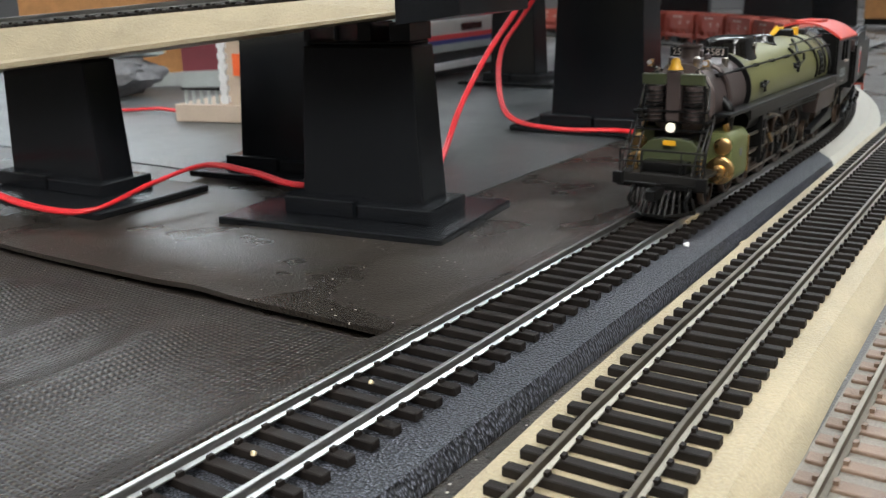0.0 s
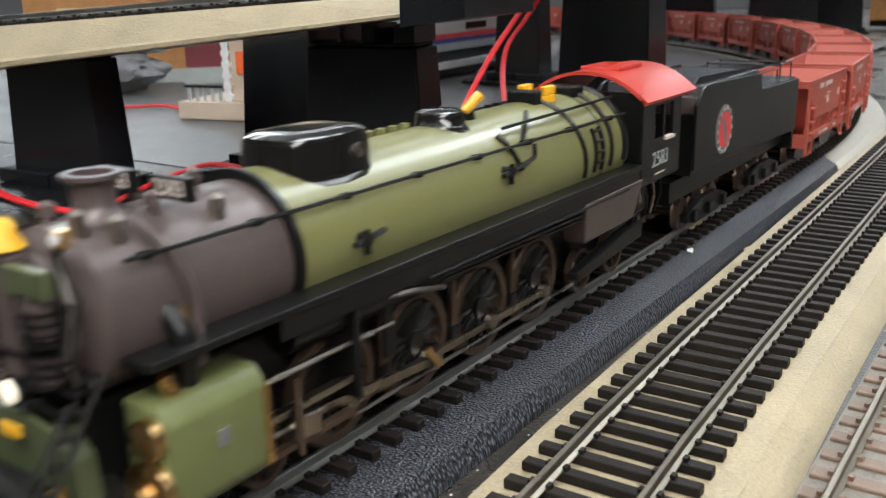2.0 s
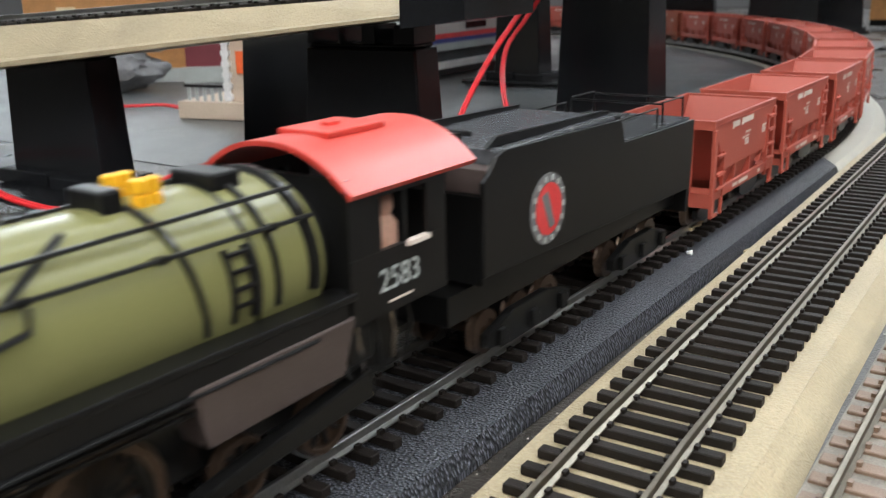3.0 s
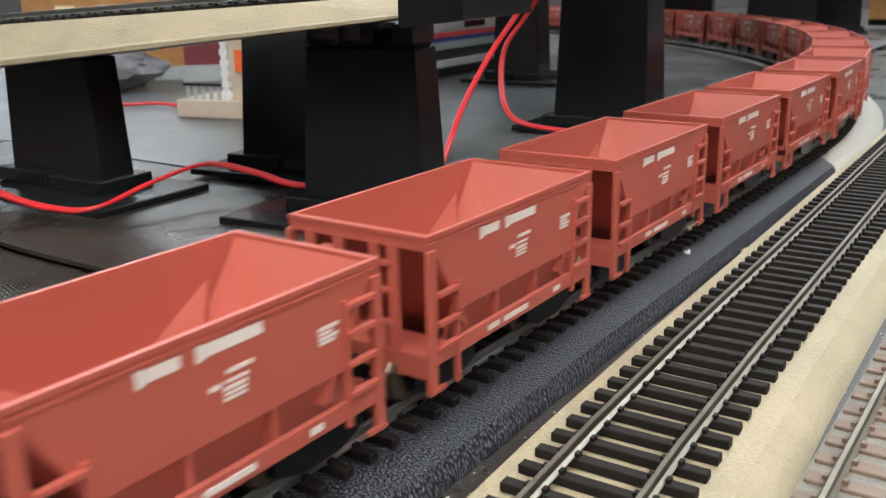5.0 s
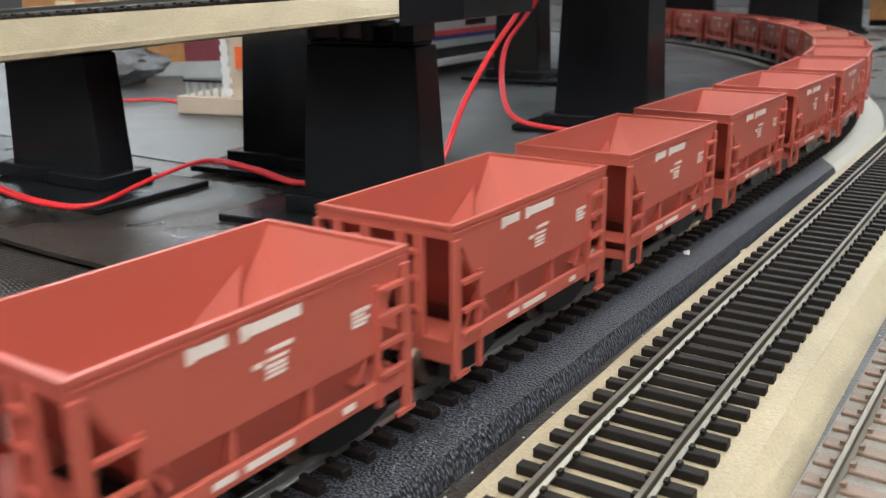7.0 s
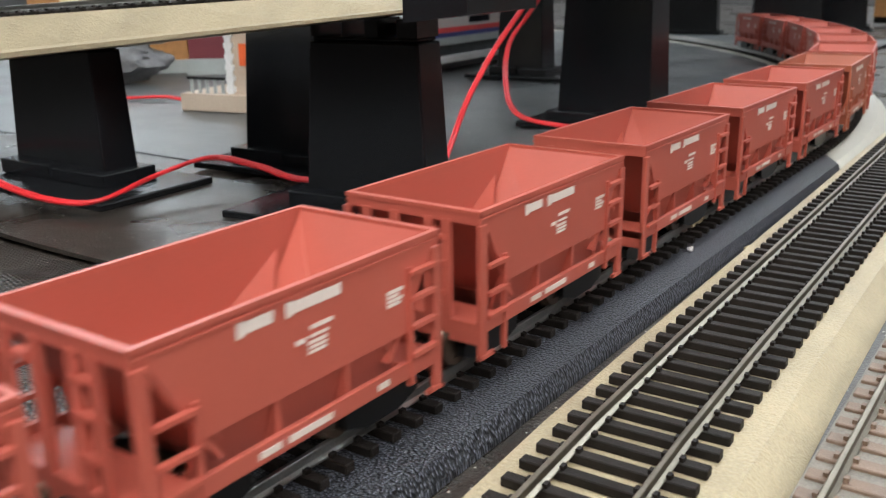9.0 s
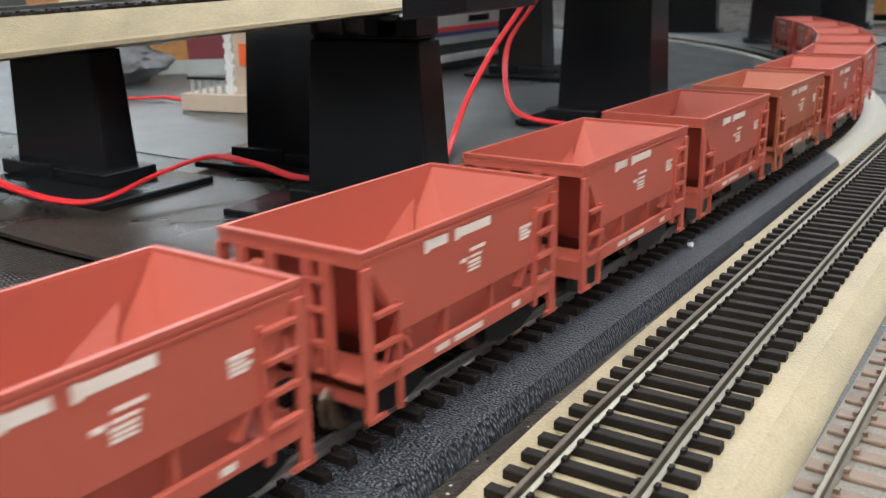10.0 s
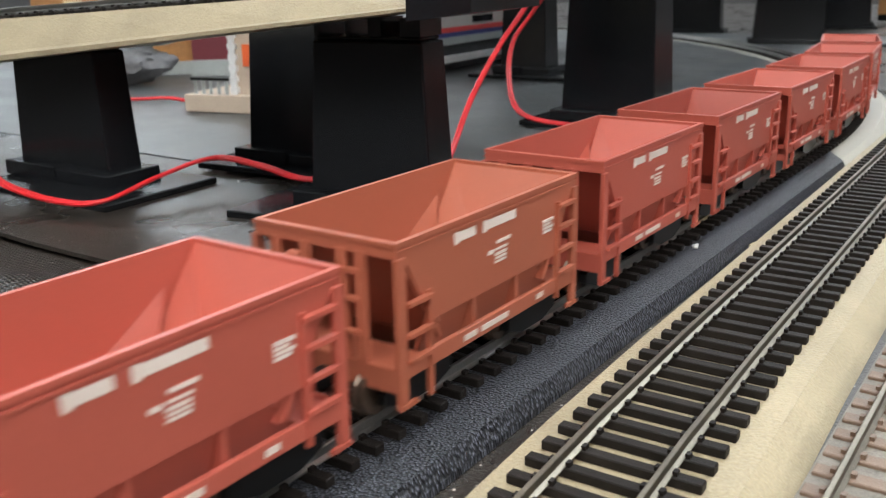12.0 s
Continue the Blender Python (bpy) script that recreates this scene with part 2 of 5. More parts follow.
def thing(name, label, category, m=None, group="", kind=""):
    ob = new(name)
    ob.empty_display_size = 0.01
    tagged(ob, label, category, group, kind)
    if m is not None:
        ob.matrix_world = m
    return ob


def lettering(text, size, mat, parent, m, name="number"):
    cu = bpy.data.curves.new(name, "FONT")
    cu.body, cu.size, cu.extrude, cu.align_x, cu.align_y = text, size, 0.00005, "CENTER", "CENTER"
    tmp = bpy.data.objects.new("tmp", cu)
    me = bpy.data.meshes.new_from_object(tmp)
    bpy.data.objects.remove(tmp)
    me.materials.append(mat)
    ob = new(name, me)
    ob.parent = parent
    ob.matrix_basis = m
    return ob


# ---- the line of track one: straight, then a wide curve ----
BEND_AT, BEND_R = 0.47, 0.90


def on_line(s, side=0.0, z=0.0):
    if s < BEND_AT:
        return Vector((side, s, z))
    a = (s - BEND_AT) / BEND_R
    return Vector((-BEND_R + (BEND_R + side) * math.cos(a), BEND_AT + (BEND_R + side) * math.sin(a), z))


def heading(s):
    return 0.0 if s < BEND_AT else (s - BEND_AT) / BEND_R


def strip_mesh(name, outline, stations, place, mat, parent=None, closed=True, smooth=False):
    """An outline of (side, z) pairs drawn along a line."""
    verts, faces, n = [], [], len(outline)
    for s in stations:
        verts += [tuple(place(s, a, z)) for a, z in outline]
    for i in range(len(stations) - 1):
        for k in range(n if closed else n - 1):
            j = (k + 1) % n
            faces.append((i * n + k, i * n + j, (i + 1) * n + j, (i + 1) * n + k))
    if closed:
        faces.append(tuple(range(n))[::-1])
        faces.append(tuple((len(stations) - 1) * n + k for k in range(n)))
    me = bpy.data.meshes.new(name)
    me.from_pydata(verts, [], faces)
    bm = bmesh.new()
    bm.from_mesh(me)
    bmesh.ops.recalc_face_normals(bm, faces=bm.faces[:])
    bm.to_mesh(me)
    bm.free()
    me.materials.append(mat)
    if smooth:
        for f in me.polygons:
            f.use_smooth = True
        me.set_sharp_from_angle(angle=radians(35))
    ob = new(name, me)
    ob.parent = parent
    return ob


def rail_outline(c, base):
    return [(c + a, base + z) for a, z in ((-0.00125, 0), (0.00125, 0), (0.00125, 0.0003), (0.0004, 0.0007), (0.0004, 0.0016), (0.00055, 0.0018), (0.00055, 0.0024), (0.0004, 0.00254),
                                          (-0.0004, 0.00254), (-0.00055, 0.0024), (-0.00055, 0.0018), (-0.0004, 0.0016), (-0.0004, 0.0007), (-0.00125, 0.0003))]


def spaced(a, b, step):
    return [a + (b - a) * i / max(1, round((b - a) / step)) for i in range(max(1, round((b - a) / step)) + 1)]


def tie_mesh(name, left, right, mat, base=0.005, width=0.0026):
    bm = bmn()
    box(bm, left, right, -width / 2, width / 2, base, base + 0.00195)
    bmesh.ops.bevel(bm, geom=bm.edges[:], offset=0.0002, segments=1, affect="EDGES")
    for c in (-0.0086, 0.0086):
        for side in (-1, 1):
            x = c + side * 0.00165
            if left + 0.0005 < x < right - 0.0005:
                box(bm, x - 0.00045, x + 0.00045, -0.0007, 0.0007, base + 0.0018, base + 0.0028)
    return mesh_of(name, bm, mat)


def lay_ties(parent, me, stations, place, turn):
    for s in stations:
        ob = new("tie", me)
        ob.parent = parent
        ob.matrix_basis = Matrix.Translation(place(s, 0, 0)) @ Matrix.Rotation(turn(s) + random.uniform(-0.008, 0.008), 4, "Z")


# ---- hall and table ----
def hall():
    bm = box(bmn(), -8, 8, -8, 8, -0.80, -0.75)
    tagged(part("floor", bm, CARPET), "dark grey hall carpet", "floor", kind="structure")
    for name, b in (("wall_north", (-8.1, 8.1, 8, 8.1)), ("wall_south", (-8.1, 8.1, -8.1, -8)), ("wall_east", (8, 8.1, -8, 8)), ("wall_west", (-8.1, -8, -8, 8))):
        tagged(part(name, box(bmn(), *b, -0.75, 2.6), WALLPAINT), "plain grey painted hall wall", "wall", kind="structure")
    tagged(part("ceiling", box(bmn(), -8.1, 8.1, -8.1, 8.1, 2.6, 2.7), CEIL), "pale tiled ceiling", "ceiling", kind="structure")
    # invented hanging fittings around the added lamps, out of view
    for lx, ly, lz, watts, tone, wide, deep in ADDED_LAMPS:
        t = thing("ceiling_light", "unseen white hanging light panel, added and lit", "light", pose(lx, ly, lz + 0.08), group="ceiling lights")
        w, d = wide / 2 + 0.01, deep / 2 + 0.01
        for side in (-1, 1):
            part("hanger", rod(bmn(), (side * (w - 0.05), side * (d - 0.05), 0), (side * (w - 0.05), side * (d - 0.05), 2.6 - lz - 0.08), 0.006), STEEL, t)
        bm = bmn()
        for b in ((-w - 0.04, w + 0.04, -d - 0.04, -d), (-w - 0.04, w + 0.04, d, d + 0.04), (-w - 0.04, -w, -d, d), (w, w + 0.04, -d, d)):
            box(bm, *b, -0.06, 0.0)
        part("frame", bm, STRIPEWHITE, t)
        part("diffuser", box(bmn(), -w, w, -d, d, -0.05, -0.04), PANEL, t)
    # ceiling rows out of view, laid out for glare on mats and boiler
    for gx in (-6.0, -3.6, -1.2, 1.2, 3.6):
        for gy in (-3.0, -0.6, 1.8, 4.2, 6.6):
            t = thing("ceiling_light", "unseen white flush fluorescent ceiling panel, lit", "light", pose(gx, gy, 2.6), group="ceiling panels")
            part("frame", box(bmn(), -0.17, 0.17, -1.15, 1.15, -0.03, -0.001), STRIPEWHITE, t)
            part("diffuser", box(bmn(), -0.14, 0.14, -1.10, 1.10, -0.036, -0.031), PANEL, t)
    t = thing("table", "long folding table covered in black cloth", "table", pose(0, 0, 0))
    part("tabletop", box(bmn(), -2.6, 0.9, -2.2, 2.6, -0.03, -0.0002), PIERBLACK, t)
    for x in (-2.5, 0.8):
        for y in (-2.1, 0.2, 2.5):
            part("leg", rod(bmn(), (x, y, -0.75), (x, y, -0.03), 0.015, seg=12), BLACK, t)


def ridge(x, y, ax, ay, bx, by, tall, wide):
    d = Vector((bx - ax, by - ay))
    n = d.length
    d /= n
    u = (x - ax) * d.x + (y - ay) * d.y
    v = (x - ax) * -d.y + (y - ay) * d.x + 0.006 * noise.noise((u * 18, 0, tall * 900))
    return tall * math.exp(-(v / wide) ** 2) * (1 if 0 <= u <= n else math.exp(-((u if u < 0 else u - n) / 0.03) ** 2))


FOLDS = [(-0.072, 0.03, -0.072, 0.165, 0.0045, 0.010), (-0.104, 0.04, -0.102, 0.165, 0.0034, 0.009), (-0.146, 0.10, -0.142, 0.172, 0.0062, 0.013), (-0.205, 0.08, -0.200, 0.17, 0.003, 0.015), (-0.048, 0.05, -0.046, 0.15, 0.0012, 0.008)]


BUCKLES = [(-0.088, 0.186, -0.048, 0.232, 0.0011, 0.011), (-0.210, 0.180, -0.140, 0.214, 0.0012, 0.010), (-0.330, 0.186, -0.250, 0.200, 0.0010, 0.012)]


def folds(x, y):
    return sum(ridge(x, y, *f) for f in FOLDS)


def ripple(x, y):
    return 0.0004 * noise.noise((x * 14, y * 14, 0)) + 0.0007 * noise.noise((x * 5 + 3, y * 9, 1.7))


def sheet_mesh(name, x0, x1, y0, y1, z, step, mat, wave, lift=None):
    nx, ny = max(2, round((x1 - x0) / step)), max(2, round((y1 - y0) / step))
    verts = []
    for j in range(ny + 1):
        for i in range(nx + 1):
            x, y = x0 + (x1 - x0) * i / nx, y0 + (y1 - y0) * j / ny
            verts.append((x, y, z + wave * (ripple(x, y) + 0.0006) + (lift(x, y) if lift else 0)))
    faces = [(j * (nx + 1) + i, j * (nx + 1) + i + 1, (j + 1) * (nx + 1) + i + 1, (j + 1) * (nx + 1) + i) for j in range(ny) for i in range(nx)]
    me = bpy.data.meshes.new(name)
    me.from_pydata(verts, [], faces)
    me.materials.append(mat)
    for f in me.polygons:
        f.use_smooth = True
    ob = new(name, me)
    mod = ob.modifiers.new("thick", "SOLIDIFY")
    mod.thickness, mod.offset = 0.0008, -1
    crisp = ob.modifiers.new("crisp", "EDGE_SPLIT")
    crisp.split_angle = radians(40)
    return ob


def coverings():
    # the cloth climbs over the tie ends beside the rail
    def climb(x, y):
        u = min(max((x + 0.030) / 0.018, 0), 1)
        k = u * u * (3 - 2 * u)
        return 0.0068 * k

    def drape(x, y):
        edge = min(max((0.160 - y) / 0.02, 0), 1)
        away = min(max((-0.035 - x) / 0.02, 0), 1)
        return climb(x, y) + folds(x, y) * edge * away
    tagged(sheet_mesh("ground", -2.5, 0.85, -2.1, 2.5, 0.0, 0.05, SHEET, 0.0), "dark grey mat over the whole table", "mat", kind="structure")
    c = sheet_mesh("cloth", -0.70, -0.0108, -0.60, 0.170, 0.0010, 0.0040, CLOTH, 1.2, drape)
    tagged(c, "black woven mesh cloth with soft folds", "cloth")
    
    def buckle(x, y):
        u = min(max((x + 0.024) / 0.012, 0), 1)
        return 0.0042 * u * u * (3 - 2 * u) + sum(ridge(x, y, *f) for f in BUCKLES)
    b = sheet_mesh("cover_sheet", -0.78, -0.0112, 0.1735, 0.47, 0.0030, 0.0040, SHEET, 0.9, buckle)
    b.modifiers["thick"].thickness = 0.0016
    tagged(b, "thin dusty black board lying on the cloth", "board")
    s = sheet_mesh("cover_sheet", -0.80, -0.088, 0.300, 1.30, 0.0036, 0.008, MAT, 0.7)
    tagged(s, "grey rubber mat lying under the bridge piers", "mat")


# ---- tracks ----
def turn_one(s):
    return heading(s)


def track_one():
    t = thing("railway_track", "model track with bright rails on dark ties", "track", pose(0, 0, 0), group="model tracks")
    straight = spaced(-1.9, BEND_AT, 0.05)
    bend = spaced(BEND_AT, 3.0, 0.02)[1:]
    for c in (-0.0086, 0.0086):
        strip_mesh("rail", rail_outline(c, 0.00695), straight + bend, on_line, NICKEL, t, smooth=True)
    lay_ties(t, tie_mesh("tie", -0.0150, 0.0145, TIE), [0.0016 + 0.007 * i for i in range(-30, 130)], on_line, turn_one)
    bm = bmn()
    rest = [0.0016 + 0.007 * i for i in range(-270, -30)] + [0.0016 + 0.007 * i for i in range(130, 400)]
    for s in rest:
        a, m = turn_one(s), on_line(s)
        cs, sn = math.cos(a), math.sin(a)
        pts = [(m.x + x * cs - y * sn, m.y + x * sn + y * cs) for x, y in ((-0.015, -0.0013), (0.0145, -0.0013), (0.0145, 0.0013), (-0.015, 0.0013))]
        hexa(bm, [(*p, 0.005) for p in pts], [(*p, 0.00695) for p in pts])
    tagged(part("far_ties", bm, TIE, t), kind="stuff")
    for c, y in ((0.0086, 0.305), (-0.0086, 0.308)):
        part("rail_joiner", box(bmn(), c + 0.0004, c + 0.0016, y - 0.006, y + 0.006, 0.0070, 0.0082), TANJOIN, t, "tan metal rail joiner", bevel=0.0002)
    b = thing("roadbed", "black foam strip with leather grain under the track", "roadbed", pose(0, 0, 0))
    outline = [(-0.0165, 0.0002), (0.0266, 0.0002), (0.0264, 0.0016), (0.0246, 0.00495), (-0.0165, 0.00495)]
    ends = spaced(-1.9, 0.40, 0.05)
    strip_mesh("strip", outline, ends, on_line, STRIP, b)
    bm = bmn()
    hexa(bm, [(-0.0165, 0.4001, 0.0002), (0.0272, 0.4001, 0.0002), (0.0272, 0.447, 0.0002), (-0.0165, 0.530, 0.0002)],
         [(-0.0165, 0.4001, 0.00495), (0.0246, 0.4001, 0.00495), (0.0246, 0.449, 0.00495), (-0.0165, 0.530, 0.00495)])
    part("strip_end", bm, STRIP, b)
    b = thing("roadbed", "pale beige plastic roadbed on the curve", "roadbed", pose(0, 0, 0))
    outline = [(-0.0265, 0.0001), (0.0290, 0.0001), (0.0225, 0.0046), (-0.020, 0.0046)]
    strip_mesh("curve_bed", outline, spaced(0.42, BEND_AT, 0.02)[:-1] + spaced(BEND_AT, 3.0, 0.02), on_line, WHITE, b)


TWO = Matrix.Translation((0.0510, 0.25, 0)) @ Matrix.Rotation(0.0176, 4, "Z")


def place_two(s, side=0.0, z=0.0):
    u = min(max(-0.05 - s, 0.0), 0.12)
    return TWO @ Vector((side + 0.25 * u * u, s, z))


def track_two():
    t = thing("railway_track", "model track of bright rails and black ties on beige bed", "track", pose(0, 0, 0), group="model tracks")
    st = spaced(-1.2, 1.5, 0.05)
    for c in (-0.0086, 0.0086):
        strip_mesh("rail", rail_outline(c, 0.00695), st, place_two, TARNISH, t, smooth=True)
    lay_ties(t, tie_mesh("tie", -0.0153, 0.0153, TIE), [-0.32 + 0.007 * i for i in range(0, 240)], place_two, lambda s: 0.0176)
    b = thing("roadbed", "beige plastic roadbed with sloping shoulders", "roadbed", pose(0, 0, 0))
    strip_mesh("bed", [(-0.0195, 0.0001), (0.0205, 0.0001), (0.0205, 0.0049), (-0.0195, 0.0049)], st, place_two, BEIGE, b)
    strip_mesh("shoulder", [(0.0205, 0.0001), (0.0275, 0.0001), (0.0262, 0.0010), (0.0205, 0.00489)], st, place_two, BEIGE, b)


def place_three(s, side=0.0, z=0.0):
    return Vector((0.0966 + side, s, z))


def track_three():
    t = thing("railway_track", "weathered model track with brown ties", "track", pose(0, 0, 0), group="model tracks")
    st = spaced(-1.2, 1.3, 0.05)
    for c in (-0.0086, 0.0086):
        strip_mesh("rail", rail_outline(c, 0.00695), st, place_three, TARNISH, t, smooth=True)
    lay_ties(t, tie_mesh("tie", -0.0135, 0.0135, BROWNTIE, width=0.0036), [0.0 + 0.0078 * i for i in range(-10, 110)], place_three, lambda s: 0.0)
    b = thing("roadbed", "grey ballast roadbed with sloping edge", "roadbed", pose(0, 0, 0))
    strip_mesh("bed", [(-0.0160, 0.0001), (0.0200, 0.0001), (0.0170, 0.0062), (-0.0140, 0.0062)], st, place_three, GREYBED, b)


# ---- bridge piers and ramp ----
def pier(x, y, rot, height, z=0.0032, bw=0.050, bd=0.028, w=0.090, d=0.056, base_shift=(0.0, 0.0), taper=0.84, notch=0.0):
    t = thing("bridge_pier", "glossy black plastic bridge pier on a flat base", "pier", pose(x, y, z, rz=rot), group="bridge piers")
    sx, sy = base_shift
    part("base_plate", box(bmn(), sx - w / 2, sx + w / 2, sy - d / 2, sy + d / 2, 0, 0.003), PIERBLACK, t, bevel=0.0006)
    f = 0.005
    part("foot", box(bmn(), -bw / 2 - f, -0.001, -bd / 2 - f, bd / 2 + f, 0.0031, 0.0095), PIERBLACK, t, bevel=0.0005)
    part("foot", box(bmn(), 0.001, bw / 2 + f, -bd / 2 - f, bd / 2 + f, 0.0031, 0.0085), PIERBLACK, t, bevel=0.0005)
    hw, hd, k = bw / 2, bd / 2, taper
    full, height = height, height - notch
    bm = hexa(bmn(), [(-hw, -hd, 0.0032), (hw, -hd, 0.0032), (hw, hd, 0.0032), (-hw, hd, 0.0032)],
              [(-hw * k, -hd * k, height - 0.0015), (hw * k, -hd * k, height - 0.0015), (hw * k, hd * k, height - 0.0015), (-hw * k, hd * k, height - 0.0015)])
    part("column", bm, PIERBLACK, t, bevel=0.0008)
    bm = bmn()
    box(bm, -hw * k + 0.001, hw * k - 0.001, -hd * k + 0.001, hd * k - 0.001, height - 0.0014, height)
    part("cap", bm, PIERBLACK, t, bevel=0.0006)
    if notch:
        for a, b in ((-hw * k + 0.0005, -hw * k + 0.0030), (-0.0085, -0.0075), (0.0010, 0.0062), (hw * k - 0.0085, hw * k - 0.0005)):
            part("top_post", box(bmn(), a, b, -hd * k + 0.0005, hd * k - 0.0005, height + 0.0001, full), PIERBLACK, t)
        part("card", box(bmn(), hw * k - 0.0205, hw * k - 0.0090, hd * k - 0.002, hd * k - 0.0015, height + 0.0001, full - 0.002), STRIPEWHITE, t, "small white card")
    return t


def ramp():
    """The climbing bed over the piers, with its own track."""
    a, b = Vector((-0.416, 0.1925, 0.0415)), Vector((-0.0655, 0.2400, 0.0793))
    way = (b - a).normalized()
    out = Vector((way.y, -way.x, 0)).normalized()

    n = (b - a).length

    def bed(s):
        return 0.0072 + 0.0178 * (1 - s / n)

    def place(s, side, z):
        return a + way * s - out * side + Vector((0, 0, z * bed(s) / 0.010))

    def above(s, side, z):
        return a + way * s - out * side + Vector((0, 0, z - 0.010 + bed(s)))
    t = thing("ramp_bed", "beige plastic track bed climbing over black piers", "track bed", pose(0, 0, 0))
    strip_mesh("bed", [(0.0, 0.0), (0.055, 0.0), (0.0535, 0.0016), (0.049, 0.0100), (0.0100, 0.0100), (0.0012, 0.0022), (0.0, 0.0016)], spaced(0, n, 0.05), place, BEIGE, t)
    strip_mesh("lip", [(-0.0009, 0.0002), (-0.0001, 0.0002), (-0.0001, 0.0017), (-0.0009, 0.0015)], spaced(0, n, 0.05), place, BEIGE, t)
    r = thing("railway_track", "model track on the climbing beige bed", "track", pose(0, 0, 0), group="model tracks")
    for c in (-0.0086, 0.0086):
        strip_mesh("rail", [(u + 0.029, v) for u, v in rail_outline(c, 0.01195)], spaced(0, n, 0.05), above, NICKEL, r, smooth=True)
    me = tie_mesh("tie", -0.0153, 0.0153, TIE, base=0.010)
    m3 = Matrix(((-out.x, way.x, 0), (-out.y, way.y, 0), (-out.z, way.z, 1))).to_4x4()
    s = 0.004
    while s < n:
        ob = new("tie", me)
        ob.parent = r
        ob.matrix_basis = Matrix.Translation(above(s, 0.029, 0)) @ m3
        s += 0.0090
    g = thing("bridge_girder", "black plastic bridge girder beyond the beige bed", "girder", pose(0, 0, 0))
    c, d = b + way * 0.0005, b + way * 0.10 + Vector((0, 0.02, 0.002))

    def place2(s, side, z):
        return c.lerp(d, s) - out * side + Vector((0, 0, z))
    strip_mesh("beam", [(0.004, 0.0088), (0.050, 0.0088), (0.050, 0.0130), (0.004, 0.0130)], [0, 1], place2, PIERBLACK, g)
    strip_mesh("joint_block", [(-0.003, -0.0030), (0.054, -0.0030), (0.054, 0.0075), (-0.003, 0.0075)], [0, 0.20], place2, PIERBLACK, g)


def decks():
    """Raised bridge decks on the tall piers, unseen, added to shade far cars."""
    for pts in ([(-0.080, 0.400, 0.1202), (-0.110, 0.497, 0.1202), (-0.150, 0.800, 0.1256), (-0.192, 1.150, 0.1310), (-0.205, 1.60, 0.1310)],
                [(-0.235, 0.520, 0.1102), (-0.283, 0.700, 0.1102), (-0.320, 1.00, 0.1210), (-0.357, 1.300, 0.1310), (-0.38, 1.60, 0.1310)]):
        line = smooth_line(pts, 6)

        def place(i, side, z):
            a, b = line[max(i - 1, 0)], line[min(i + 1, len(line) - 1)]
            d = (b - a).normalized()
            return line[i] + Vector((d.y, -d.x, 0)) * side + Vector((0, 0, z))
        t = thing("bridge_deck", "unseen black plastic bridge deck carried by tall piers", "bridge", pose(0, 0, 0), group="bridge decks")
        strip_mesh("deck", [(-0.038, 0.0), (0.038, 0.0), (0.038, 0.010), (-0.038, 0.010)], list(range(len(line))), place, PIERBLACK, t)


def wires():
    runs = [
        ("red twin wire lying over the pier base", [(-0.40, 0.20, 0.006), (-0.33, 0.208, 0.010), (-0.275, 0.205, 0.016), (-0.235, 0.196, 0.0125), (-0.205, 0.198, 0.0095), (-0.189, 0.207, 0.0095), (-0.190, 0.235, 0.0140), (-0.188, 0.262, 0.0170), (-0.170, 0.272, 0.0135), (-0.148, 0.276, 0.0095), (-0.12, 0.295, 0.010)]),
        ("red twin wire hanging behind the pier", [(-0.10, 0.300, 0.0065), (-0.140, 0.372, 0.009), (-0.148, 0.400, 0.028), (-0.147, 0.425, 0.052), (-0.142, 0.452, 0.078), (-0.138, 0.465, 0.105)]),
        ("red twin wire lying on the pier base", [(-0.050, 0.448, 0.0102), (-0.085, 0.460, 0.0098), (-0.120, 0.452, 0.0098), (-0.155, 0.462, 0.0130), (-0.185, 0.50, 0.027), (-0.197, 0.525, 0.047), (-0.192, 0.54, 0.064), (-0.183, 0.545, 0.080), (-0.175, 0.55, 0.10)]),
        ("red twin wire lying on the grey mat", [(-0.50, 0.42, 0.006), (-0.46, 0.425, 0.006), (-0.43, 0.435, 0.0075), (-0.40, 0.44, 0.006), (-0.37, 0.47, 0.006)]),
    ]
    for label, pts in runs:
        t = thing("wire", label, "wire", pose(0, 0, 0), group="red wires")
        line = smooth_line(pts, 10)
        part("strand", pipe(bmn(), line, 0.0009, 8), WIRE, t, smooth=True)
        part("strand", pipe(bmn(), [p + Vector((0.0012, 0.0012, 0.0005)) for p in line], 0.0009, 8), WIRE, t, smooth=True)


